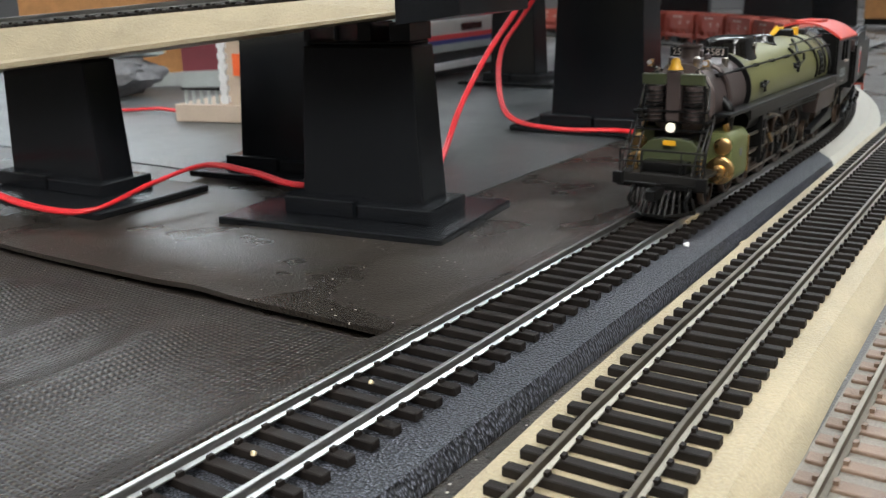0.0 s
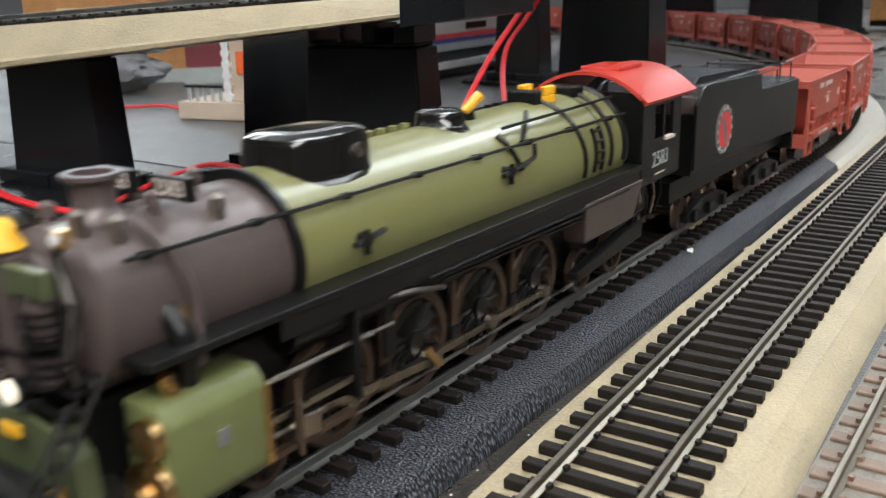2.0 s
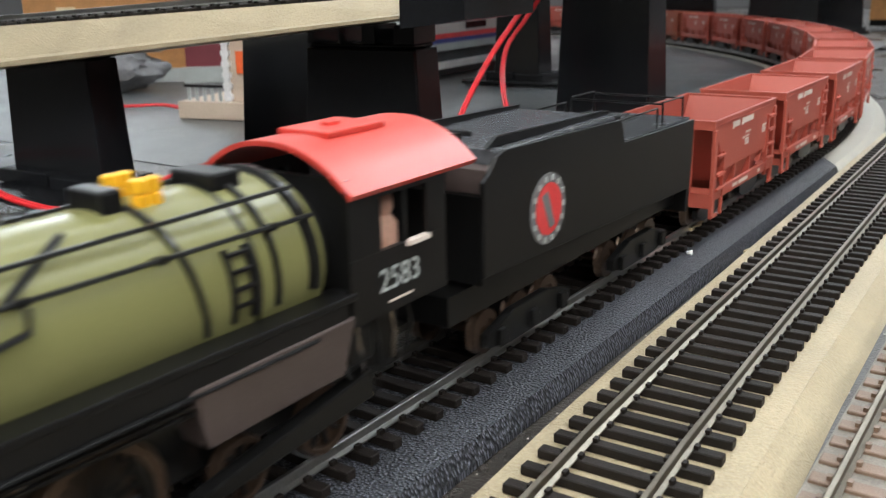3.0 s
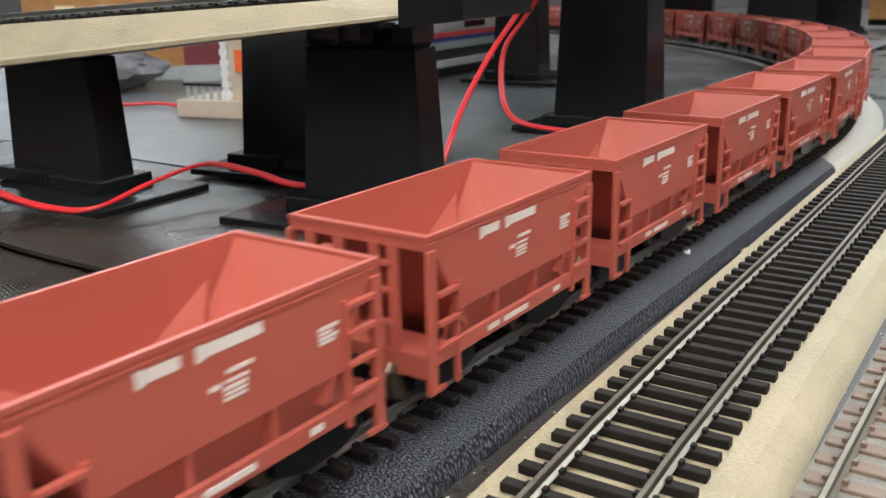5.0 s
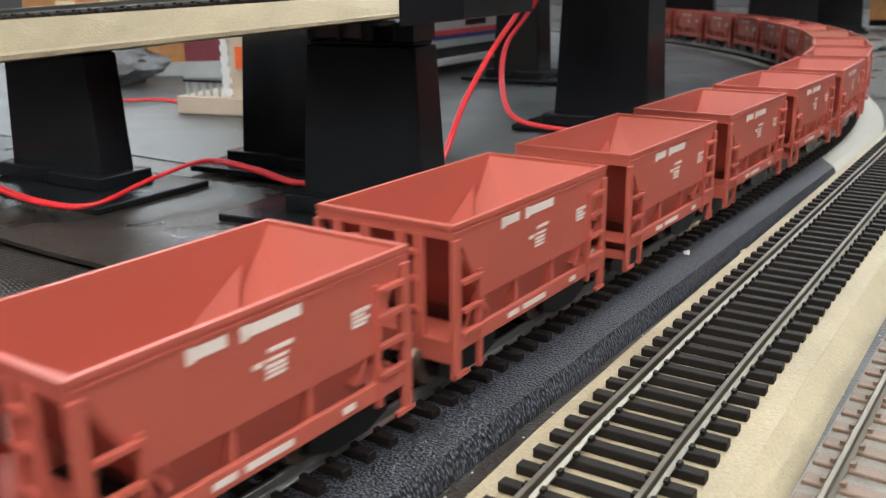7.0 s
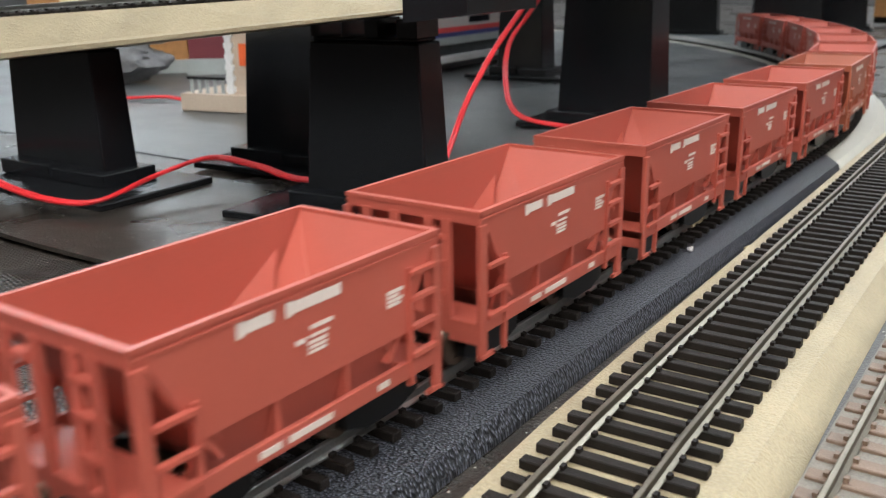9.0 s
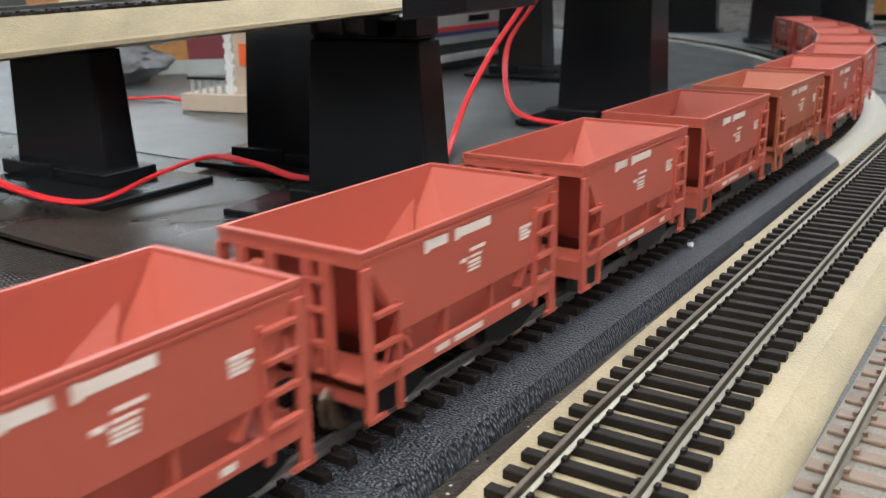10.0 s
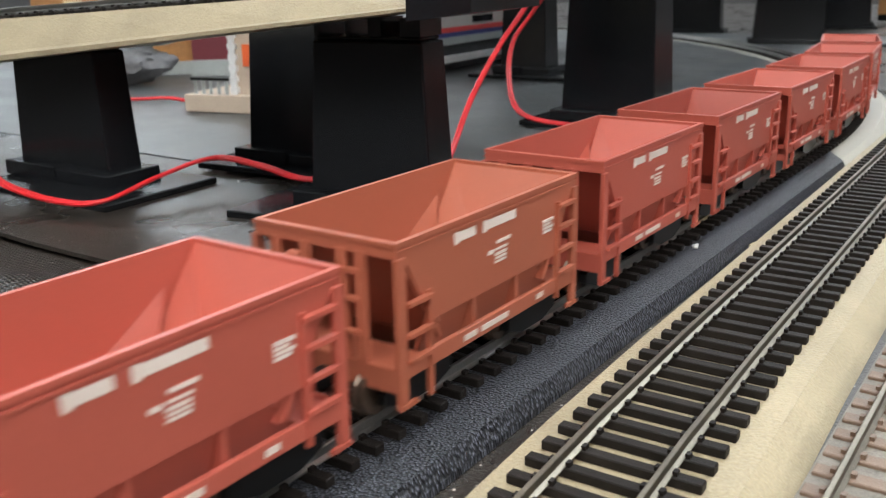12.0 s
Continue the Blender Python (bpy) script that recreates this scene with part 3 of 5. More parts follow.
def coach():
    t = thing("passenger_coach", "silver model passenger coach with red and blue stripes", "train car", Matrix.Translation((-0.353, 0.585, 0.0045)) @ Matrix.Rotation(radians(4.0), 4, "Z"))
    w, n = 0.034, 0.34
    part("underframe", box(bmn(), -w + 0.003, -0.003, 0, n, 0.003, 0.0085), BLACK, t)
    part("sill", box(bmn(), -w, 0, 0, n, 0.0085, 0.0150), STRIPEWHITE, t, bevel=0.0004)
    part("window_band", box(bmn(), -w + 0.001, -0.001, 0, n, 0.0150, 0.0245), DARKGLASS, t)
    part("body", box(bmn(), -w, 0, 0, n, 0.0245, 0.0520), SILVER, t, bevel=0.0005)
    part("stripe", box(bmn(), -0.001, 0.0003, 0, n, 0.0245, 0.0310), SLATE, t, "pale blue-grey stripe")
    part("stripe", box(bmn(), -0.001, 0.0003, 0, n, 0.0352, 0.0395), STRIPERED, t, "red stripe")
    part("stripe", box(bmn(), -0.001, 0.0003, 0, n, 0.0311, 0.0351), STRIPEBLUE, t, "blue stripe")
    part("marking", box(bmn(), -0.001, 0.0003, 0.150, 0.190, 0.0420, 0.0480), DARKGLASS, t, "dark letter bar")
    part("window_band", box(bmn(), -w + 0.001, -0.001, 0, n, 0.0520, 0.0580), SLATE, t)
    part("roof", box(bmn(), -w, 0, 0, n, 0.0580, 0.0700), STRIPEWHITE, t, bevel=0.003)
    for y in (0.03, 0.075, 0.265, 0.31):
        part("wheelset", rod(bmn(), (-w + 0.004, y, 0.0055), (-0.004, y, 0.0055), 0.0054, seg=16), BLACK, t)


def station():
    t = thing("station_building", "small tan model station with a porch and orange sign", "building", pose(-0.3585, 0.4300, 0.0044, rz=14))
    part("platform", box(bmn(), -0.028, 0.075, -0.012, 0.05, 0, 0.0115), TAN, t, bevel=0.0006)
    part("wall", box(bmn(), 0.010, 0.070, -0.006, 0.045, 0.0116, 0.060), TAN, t)
    part("corner_board", box(bmn(), 0.0065, 0.0105, -0.008, -0.004, 0.0116, 0.058), STRIPEWHITE, t)
    for k in range(6):
        part("quoin", box(bmn(), 0.0060, 0.012, -0.0085, -0.006, 0.013 + k * 0.007, 0.0165 + k * 0.007), STRIPEWHITE, t)
    part("roof", hexa(bmn(), [(0.002, -0.014, 0.060), (0.08, -0.014, 0.060), (0.08, 0.055, 0.060), (0.002, 0.055, 0.060)],
                      [(0.02, 0.01, 0.072), (0.06, 0.01, 0.072), (0.06, 0.03, 0.072), (0.02, 0.03, 0.072)]), SLATE, t)
    part("sign", box(bmn(), 0.0165, 0.0290, -0.0075, -0.0062, 0.030, 0.044), ORANGE, t, "orange sign")
    for k in range(5):
        part("rail_post", box(bmn(), -0.022 + k * 0.006, -0.0198 + k * 0.006, -0.0085, -0.0075, 0.0116, 0.0205), SLATE, t)
    part("porch_rail", box(bmn(), -0.024, 0.006, -0.0090, -0.0070, 0.0206, 0.0222), BLACK, t)
    t = thing("brick_house", "orange brick model house with cream windows", "building", pose(-0.600, 0.560, 0.004, rz=45))
    part("wall", box(bmn(), -0.10, 0.075, 0, 0.08, 0, 0.10), ORANGEBRICK, t)
    part("plinth", box(bmn(), -0.101, 0.076, -0.004, -0.0001, 0, 0.012), SLATE, t)
    for x in (-0.072, -0.034, 0.006, 0.040):
        wdw = part("window", box(bmn(), x, x + 0.016, -0.002, -0.0003, 0.030, 0.068), CREAM, t)
        part("pane", box(bmn(), x + 0.003, x + 0.013, -0.0026, -0.0021, 0.034, 0.048), DARKGLASS, wdw)
        part("pane", box(bmn(), x + 0.003, x + 0.013, -0.0026, -0.0021, 0.051, 0.065), DARKGLASS, wdw)
    part("roof", prism(bmn(), [(-0.004, 0.1), (0.04, 0.125), (0.084, 0.1)], -0.105, 0.08, "X"), SLATE, t)
    t = thing("red_house", "dark maroon model building", "building", pose(-0.560, 0.572, 0.004, rz=45))
    part("wall", box(bmn(), 0.0, 0.12, 0.0, 0.035, 0, 0.11), MAROON, t)
    part("plinth", box(bmn(), -0.002, 0.122, -0.008, -0.0002, 0, 0.014), SLATE, t)
    # stands in for a grey shape of unknown kind
    t = thing("fabric_bundle", "lumpy grey stand-in shape with a pale top", "bundle", pose(-0.565, 0.495, 0.004, rz=35))
    for name, mat, sx, sy, z0, z1, at in (("lump", DULLGREY, 0.046, 0.030, 0.0, 0.033, (0, 0)), ("cover", SLATE, 0.050, 0.018, 0.0300, 0.042, (-0.004, 0.012))):
        bm = bmn()
        bmesh.ops.create_icosphere(bm, subdivisions=4, radius=1)
        for v in bm.verts:
            c = v.co.copy()
            f = 1 + 0.22 * noise.noise(c * 2.1 + Vector((z0 * 90, 0, 0))) + 0.10 * noise.noise(c * 5)
            v.co = Vector((at[0] + c.x * sx * f, at[1] + c.y * sy * f, z0 + (z1 - z0) * max(0.0, 0.5 + 0.5 * c.z * f)))
        part(name, bm, mat, t, smooth=True)
    t = thing("orange_boxcar", "orange model boxcar standing far off", "train car", pose(-0.13, 1.62, 0.004, rz=-4))
    part("body", box(bmn(), -0.05, 0.12, 0, 0.034, 0.012, 0.060), ORANGEBRICK, t)
    part("underframe", box(bmn(), -0.05, 0.12, 0.004, 0.030, 0.002, 0.0119), BLACK, t)


# ---- ore cars ----
def ore_parts(t, paint):
    """An open ore hopper, its length along y, its front towards -y."""
    hw, hl, top = 0.0175, 0.0350, 0.0455
    # rim
    bm = bmn()
    for b in ((-hw, hw, -hl, -hl + 0.0014), (-hw, hw, hl - 0.0014, hl), (-hw, -hw + 0.0011, -hl + 0.0014, hl - 0.0014), (hw - 0.0011, hw, -hl + 0.0014, hl - 0.0014)):
        box(bm, *b, top - 0.0009, top)
    part("rim", bm, paint, t)
    for end in (-1, 1):
        part("end_fascia", box(bmn(), -hw + 0.0002, hw - 0.0002, *sorted((end * (hl - 0.0002), end * (hl - 0.0011))), top - 0.0030, top - 0.0009), paint, t)
    # side sheets, cut away below at both ends
    for side in (-1, 1):
        x0, x1 = side * (hw - 0.0011), side * (hw - 0.0003)
        bm = prism(bmn(), [(-0.0345, top - 0.0009), (-0.0345, 0.0418), (-0.0322, 0.0418), (-0.0251, 0.0302), (-0.0251, 0.0280), (0.0251, 0.0280), (0.0251, 0.0302), (0.0322, 0.0418), (0.0345, 0.0418), (0.0345, top - 0.0009)], min(x0, x1), max(x0, x1), "X")
        part("side_sheet", bm, paint, t)
        bm = box(bmn(), side * hw - 0.0004, side * hw - 0.00005, -0.0345, 0.0345, 0.0434, 0.0439)
        part("bead", bm, paint, t)
        # sloping hopper side behind the sill, with braces
        bm = hexa(bmn(), [(side * 0.0120, -0.0245, 0.0175), (side * 0.0128, -0.0245, 0.0175), (side * 0.0128, 0.0245, 0.0175), (side * 0.0120, 0.0245, 0.0175)][::side],
                  [(side * 0.0157, -0.0245, 0.0297), (side * 0.0167, -0.0245, 0.0297), (side * 0.0167, 0.0245, 0.0297), (side * 0.0157, 0.0245, 0.0297)][::side])
        part("hopper_side", bm, paint, t)
        part("sill", box(bmn(), side * hw - 0.0010, side * hw + 0.0002, -0.0345, 0.0345, 0.0190, 0.0224), paint, t, bevel=0.0002)
        for y in (-0.0085, 0.0085):
            part("brace", hexa(bmn(), [(side * 0.0128, y - 0.0006, 0.0200), (side * 0.0166, y - 0.0006, 0.0200), (side * 0.0166, y + 0.0006, 0.0200), (side * 0.0128, y + 0.0006, 0.0200)][::side],
                               [(side * 0.0155, y - 0.0006, 0.0285), (side * 0.0166, y - 0.0006, 0.0285), (side * 0.0166, y + 0.0006, 0.0285), (side * 0.0155, y + 0.0006, 0.0285)][::side]), paint, t)
        for end in (-1, 1):
            # corner post and ladder
            y0, y1 = sorted((end * hl, end * (hl - 0.0026)))
            part("corner_post", box(bmn(), side * hw - 0.0009, side * hw + 0.0003, y0, y1, 0.0132, 0.0425), paint, t, bevel=0.0002)
            y2, y3 = sorted((end * 0.0258, end * 0.0247))
            part("ladder_rail", box(bmn(), side * hw - 0.0006, side * hw + 0.0005, y2, y3, 0.0132 if end < 0 else 0.0175, 0.0345 if end < 0 else 0.0405), paint, t)
            yy0, yy1 = sorted((end * (hl - 0.0024), end * 0.0250))
            for z in (0.0235, 0.0290, 0.0345, 0.0395)[(1 if end < 0 else 0):] if end > 0 else (0.0225, 0.0275, 0.0335):
                part("rung", box(bmn(), *sorted((side * (hw - 0.0002), side * (hw + 0.0011))), yy0, yy1, z - 0.0004, z + 0.0004), paint, t)
            part("step", box(bmn(), side * hw - 0.0003, side * hw + 0.0006, *sorted((end * hl, end * 0.0300)), 0.0135, 0.0144), paint, t)
    for end in (-1, 1):
        # end slope sheet of the hopper, with corner sheets and gussets inside
        def p(x, y, z):
            return (x, end * y, z)
        q = [p(-0.0166, 0.0338, 0.0450), p(0.0166, 0.0338, 0.0450), p(0.0166, 0.0198, 0.0235), p(-0.0166, 0.0198, 0.0235)]
        r = [(x, y + end * 0.0010, z - 0.0004) for x, y, z in q]
        part("slope_sheet", hexa(bmn(), r, q), paint, t)
        q = [p(-0.0130, 0.0198, 0.0234), p(0.0130, 0.0198, 0.0234), p(0.0120, 0.0150, 0.0172), p(-0.0120, 0.0150, 0.0172)]
        part("lower_slope", hexa(bmn(), [(x, y + end * 0.0010, z - 0.0004) for x, y, z in q], q), paint, t)
        for side in (-1, 1):
            bm = bmn()
            a = [Vector(p(side * 0.0160, 0.0326, 0.0436)), Vector(p(side * 0.0158, 0.0195, 0.0262)), Vector(p(side * 0.0035, 0.0222, 0.0282))]
            b = [v + Vector((side * 0.0004, end * 0.0008, -0.0006)) for v in a]
            va, vb = [bm.verts.new(v) for v in a], [bm.verts.new(v) for v in b]
            bm.faces.new(va)
            bm.faces.new(vb[::-1])
            for i in range(3):
                bm.faces.new((va[i], vb[i], vb[(i + 1) % 3], va[(i + 1) % 3]))
            part("corner_sheet", bm, paint, t)
            bm = bmn()
            a = [Vector(p(side * 0.0162, 0.0258, 0.0384)), Vector(p(side * 0.0162, 0.0085, 0.0275)), Vector(p(side * 0.0118, 0.0185, 0.0240))]
            b = [v + Vector((side * 0.0003, end * 0.0009, 0)) for v in a]
            va, vb = [bm.verts.new(v) for v in a], [bm.verts.new(v) for v in b]
            bm.faces.new(va)
            bm.faces.new(vb[::-1])
            for i in range(3):
                bm.faces.new((va[i], vb[i], vb[(i + 1) % 3], va[(i + 1) % 3]))
            part("gusset", bm, paint, t)
        part("floor_sheet", box(bmn(), -0.0124, 0.0124, *sorted((end * 0.0001, end * 0.0155)), 0.0168, 0.0176), paint, t)
        # end frame: platform, posts, cross bars
        y0, y1 = sorted((end * hl, end * 0.0250))
        part("platform", box(bmn(), -hw, hw, y0, y1, 0.0192, 0.0212), paint, t)
        part("end_sill", box(bmn(), -hw, hw, *sorted((end * hl, end * (hl - 0.0012))), 0.0165, 0.0215), paint, t, bevel=0.0002)
        for x in (-0.0120, -0.0045, 0.0045, 0.0090):
            part("end_post", box(bmn(), x - 0.0011, x + 0.0011, *sorted((end * hl, end * (hl - 0.0011))), 0.0212, 0.0430), paint, t)
        for k, z in enumerate((0.0270, 0.0335, 0.0390)):
            part("end_bar", box(bmn(), 0.0045, 0.0090, *sorted((end * (hl + 0.0004), end * (hl - 0.0006))), z - 0.0005, z + 0.0005), paint, t)
        part("end_bar", box(bmn(), -0.0155, -0.0045, *sorted((end * (hl - 0.0004), end * (hl - 0.0012))), 0.0380, 0.0392), paint, t)
        # brake wheel housings on the platform
        part("valve_box", rod(bmn(), (-0.0085, end * 0.0346, 0.0395), (-0.0055, end * 0.0346, 0.0395), 0.0011, seg=10), paint, t)
        part("coupler", box(bmn(), -0.0016, 0.0016, *sorted((end * 0.0340, end * 0.0425)), 0.0150, 0.0185), BLACK, t, "black knuckle coupler", bevel=0.0003)
        # truck
        tr = part("truck", box(bmn(), -0.0090, 0.0090, *sorted((end * 0.0200, end * 0.0250)), 0.0125, 0.0160), BLACK, t, "black plastic truck")
        for side in (-1, 1):
            bm = prism(bmn(), [(end * 0.0225 - 0.0110, 0.0125), (end * 0.0225 - 0.0050, 0.0105), (end * 0.0225 + 0.0050, 0.0105), (end * 0.0225 + 0.0110, 0.0125), (end * 0.0225 + 0.0110, 0.0150), (end * 0.0225 + 0.0040, 0.0175), (end * 0.0225 - 0.0040, 0.0175), (end * 0.0225 - 0.0110, 0.0150)], *sorted((side * 0.0108, side * 0.0128)), "X")
            part("side_frame", bm, BLACK, tr)
        for dy in (-0.0095, 0.0095):
            bm = bmn()
            for side in (-1, 1):
                turned(bm, [(0.0045, 0.0), (0.0053, 0.0002), (0.0048, 0.0008), (0.0047, 0.0022), (0.0030, 0.0022), (0.0030, 0.0018), (0.0010, 0.0018)], 18, (side * 0.0075 - (0.0 if side < 0 else 0.0), end * 0.0225 + dy, 0.0144), "X")
            rod(bm, (-0.0075, end * 0.0225 + dy, 0.0144), (0.0075, end * 0.0225 + dy, 0.0144), 0.0010)
            part("wheelset", bm, TYRE, tr)
    # white lettering as plain bars
    for side in (-1, 1):
        x0, x1 = sorted((side * (hw - 0.0004), side * (hw - 0.00018)))
        bars = [(-0.0162, -0.0148, 0.0406, 0.0431), (-0.0147, -0.0088, 0.0410, 0.0429), (-0.0060, -0.0046, 0.0406, 0.0431), (-0.0045, 0.0068, 0.0410, 0.0429), (-0.0008, 0.0046, 0.0371, 0.0378), (-0.0042, -0.0020, 0.0354, 0.0362), (-0.0012, 0.0034, 0.0357, 0.0362),
                (-0.0016, 0.0030, 0.0346, 0.0352), (-0.0014, 0.0030, 0.0338, 0.0343), (-0.0016, 0.0028, 0.0330, 0.0335),
                (0.0190, 0.0238, 0.0368, 0.0375), (0.0190, 0.0224, 0.0360, 0.0366), (0.0190, 0.0236, 0.0352, 0.0358), (0.0190, 0.0228, 0.0344, 0.0350)]
        for a, b, z0, z1 in bars:
            ya, yb = sorted((side * a, side * b))
            part("letter_bar", box(bmn(), x0, x1, ya, yb, z0, z1), LETTER, t)
        x0, x1 = sorted((side * (hw + 0.0001), side * (hw + 0.00032)))
        for a, b in ((-0.0140, -0.0092), (-0.0075, 0.0030), (0.0152, 0.0184)):
            ya, yb = sorted((side * a, side * b))
            part("letter_bar", box(bmn(), x0, x1, ya, yb, 0.0201, 0.0213), LETTER, t)
    return t


CAR_FIRST, CAR_STEP, CAR_COUNT = 0.6611 + 0.035, 0.0843, 18


def ore_train():
    cars = []
    proto = ore_parts(thing("ore_car", "brick-red open ore hopper car with white lettering", "ore car", pose(0, CAR_FIRST, 0), group="ore cars in the train"), ORE)
    brown = ore_parts(thing("ore_car", "brownish-red open ore hopper car with white lettering", "ore car", pose(0, CAR_FIRST, 0), group="ore cars in the train"), OREBROWN)
    used = set()
    for i in range(CAR_COUNT):
        src = brown if i in BROWN_CARS else proto
        cars.append(copy_thing(src, pose(0, 0, 0)) if src in used else src)
        used.add(src)
    return cars


BROWN_CARS = (11,)


# ---- locomotive ----
ENGINE_AT, TENDER_AT = 0.395, 0.583
DRIVER_R, DRIVERS, CRANK = 0.0112, (0.3600, 0.3845, 0.4090, 0.4335), 0.0040
BOILER_Z, BOILER_R = 0.0470, 0.0138


def spoked_wheel(name, r, w, side, spokes, parent, crank=0.0):
    """A tyre with its spokes, hub, crank pin and balance weight as parts."""
    s = 1 if side > 0 else -1
    bm = bmn()
    turned(bm, [(r * 0.80, 0), (r, 0.0), (r, w * 0.8), (r * 0.97, w), (r * 0.80, w), (r * 0.80, 0.0001)], 28, (0, 0, 0), "X")
    if s < 0:
        bmesh.ops.scale(bm, vec=(-1, 1, 1), verts=bm.verts[:])
    wheel = part(name, bm, TYRE, parent, smooth=True)
    for k in range(spokes):
        a = k * math.tau / spokes
        d = Vector((0, math.cos(a), math.sin(a)))
        part("spoke", rod(bmn(), Vector((s * w * 0.5, 0, 0)) + d * r * 0.15, Vector((s * w * 0.5, 0, 0)) + d * r * 0.83, 0.0006, seg=5), BLACK, wheel)
    part("hub", rod(bmn(), (0, 0, 0), (s * w * 1.1, 0, 0), r * 0.22, seg=12), BLACK, wheel)
    if crank:
        part("crank_pin", rod(bmn(), (s * w * 0.3, 0, crank), (s * w * 1.3, 0, crank), 0.0014, seg=10), STEEL, wheel)
        arc = [(r * 0.78 * math.cos(math.pi * 1.5 + u), r * 0.78 * math.sin(math.pi * 1.5 + u)) for u in (-0.7, -0.35, 0, 0.35, 0.7)]
        part("balance_weight", prism(bmn(), arc, *sorted((s * w * 0.4, s * w)), "X"), BLACK, wheel)
    return wheel


def engine():
    e = thing("steam_locomotive", "olive green and black model steam locomotive with red cab roof", "locomotive", pose(0, ENGINE_AT, 0))

    def Y(v):
        return v - ENGINE_AT
    # boiler, smokebox, rings
    part("boiler", turned(bmn(), [(BOILER_R - 0.0012, Y(0.349)), (BOILER_R - 0.0002, Y(0.3492)), (BOILER_R, Y(0.400)), (BOILER_R + 0.0004, Y(0.430)), (BOILER_R + 0.0006, Y(0.476)), (BOILER_R - 0.002, Y(0.4765))], 48, (0, 0, BOILER_Z), "Y"), GREEN, e, "olive green boiler", smooth=True)
    part("smokebox", turned(bmn(), [(0.006, Y(0.3120)), (0.0105, Y(0.3126)), (0.0118, Y(0.3140)), (0.0124, Y(0.3144)), (0.0127, Y(0.349))], 44, (0, 0, BOILER_Z), "Y"), GREY, e, "graphite grey smokebox", smooth=True)
    for y in (0.349, 0.4615):
        part("boiler_band", turned(bmn(), [(BOILER_R - 0.001, Y(y) - 0.0006), (BOILER_R + 0.0006, Y(y) - 0.0005), (BOILER_R + 0.0006, Y(y) + 0.0005), (BOILER_R - 0.001, Y(y) + 0.0006)], 48, (0, 0, BOILER_Z), "Y"), BLACK, e)
    part("smokebox_door", turned(bmn(), [(0.0095, Y(0.3119)), (0.0092, Y(0.3108)), (0.006, Y(0.3100)), (0.001, Y(0.3097))], 32, (0, 0, BOILER_Z), "Y"), GREY, e, smooth=True)
    # stack, domes
    part("chimney", turned(bmn(), [(0.0052, 0.0588), (0.0036, 0.0600), (0.0031, 0.0612), (0.0032, 0.0640), (0.0042, 0.0648), (0.0042, 0.0655), (0.0030, 0.0655), (0.0029, 0.0635), (0.001, 0.0634)], 24, (0, Y(0.3225), 0)), GREY, e, smooth=True)
    bm = bmn()
    prof = []
    for k in range(25):
        a = math.tau * k / 24
        prof.append((math.copysign(abs(math.cos(a)) ** 0.6, math.cos(a)), math.copysign(abs(math.sin(a)) ** 0.6, math.sin(a))))
    rings = []
    for z, kx, ky in ((0.0560, 0.0100, 0.0132), (0.0578, 0.0090, 0.0120), (0.0588, 0.0086, 0.0116), (0.0636, 0.0084, 0.0114), (0.0650, 0.0079, 0.0109), (0.0657, 0.0064, 0.0094), (0.0659, 0.004, 0.006)):
        rings.append([bm.verts.new((a * kx, Y(0.3665) + b * ky, z)) for a, b in prof[:-1]])
    for a, b in zip(rings, rings[1:]):
        for k in range(24):
            bm.faces.new((a[k], a[(k + 1) % 24], b[(k + 1) % 24], b[k]))
    bm.faces.new(rings[-1])
    part("sand_dome", bm, GLOSS, e, "glossy black sand dome", smooth=True)
    part("dome_plate", rod(bmn(), (0.0078, Y(0.3705), 0.0618), (0.0089, Y(0.3705), 0.0618), 0.0014, seg=12), STEEL, e)
    part("steam_dome", turned(bmn(), [(0.0066, 0.0594), (0.0056, 0.0606), (0.0053, 0.0626), (0.0050, 0.0634), (0.0034, 0.0640), (0.0005, 0.0641)], 24, (0, Y(0.4085), 0)), GLOSS, e, smooth=True)
    part("dome_lid", turned(bmn(), [(0.0034, 0.0605), (0.0030, 0.0628), (0.0005, 0.0630)], 16, (0, Y(0.4165), 0)), BLACK, e)
    part("whistle", rod(bmn(), (0.0020, Y(0.4150), 0.0625), (0.0040, Y(0.4185), 0.0660), 0.0010, 0.0013, seg=10), YELLOW, e, "yellow whistle")
    for x in (-0.0032, 0.0032):
        for y in (0.4500, 0.4525):
            part("safety_valve", turned(bmn(), [(0.0013, 0.0598), (0.0013, 0.0622), (0.0010, 0.0624), (0.0013, 0.0626), (0.0013, 0.0644), (0.0006, 0.0647)], 12, (x, Y(y), 0)), YELLOW, e, "yellow safety valve", smooth=True)
    part("turret", box(bmn(), -0.004, 0.004, Y(0.443), Y(0.447), 0.0600, 0.0640), BLACK, e, bevel=0.0006)
    part("turret", box(bmn(), -0.005, 0.005, Y(0.462), Y(0.468), 0.0600, 0.0632), BLACK, e, bevel=0.0006)
    for y in (0.3885, 0.3925, 0.3965, 0.4005, 0.4340, 0.4380):
        part("clean_out_plug", rod(bmn(), (-0.0035, Y(y), 0.0598), (-0.0035, Y(y), 0.0616), 0.0011, seg=8), GREEN if y < 0.42 else BLACK, e)
    # number board, bell, headlight, lamps, plate
    nb = part("number_board", box(bmn(), 0.0020, 0.0105, Y(0.3305), Y(0.3320), 0.0605, 0.0640), BLACK, e, bevel=0.0002)
    lettering("2583", 0.0034, LETTER, nb, Matrix.Translation((0.0062, Y(0.33042), 0.06225)) @ Matrix.Rotation(radians(90), 4, "X"))
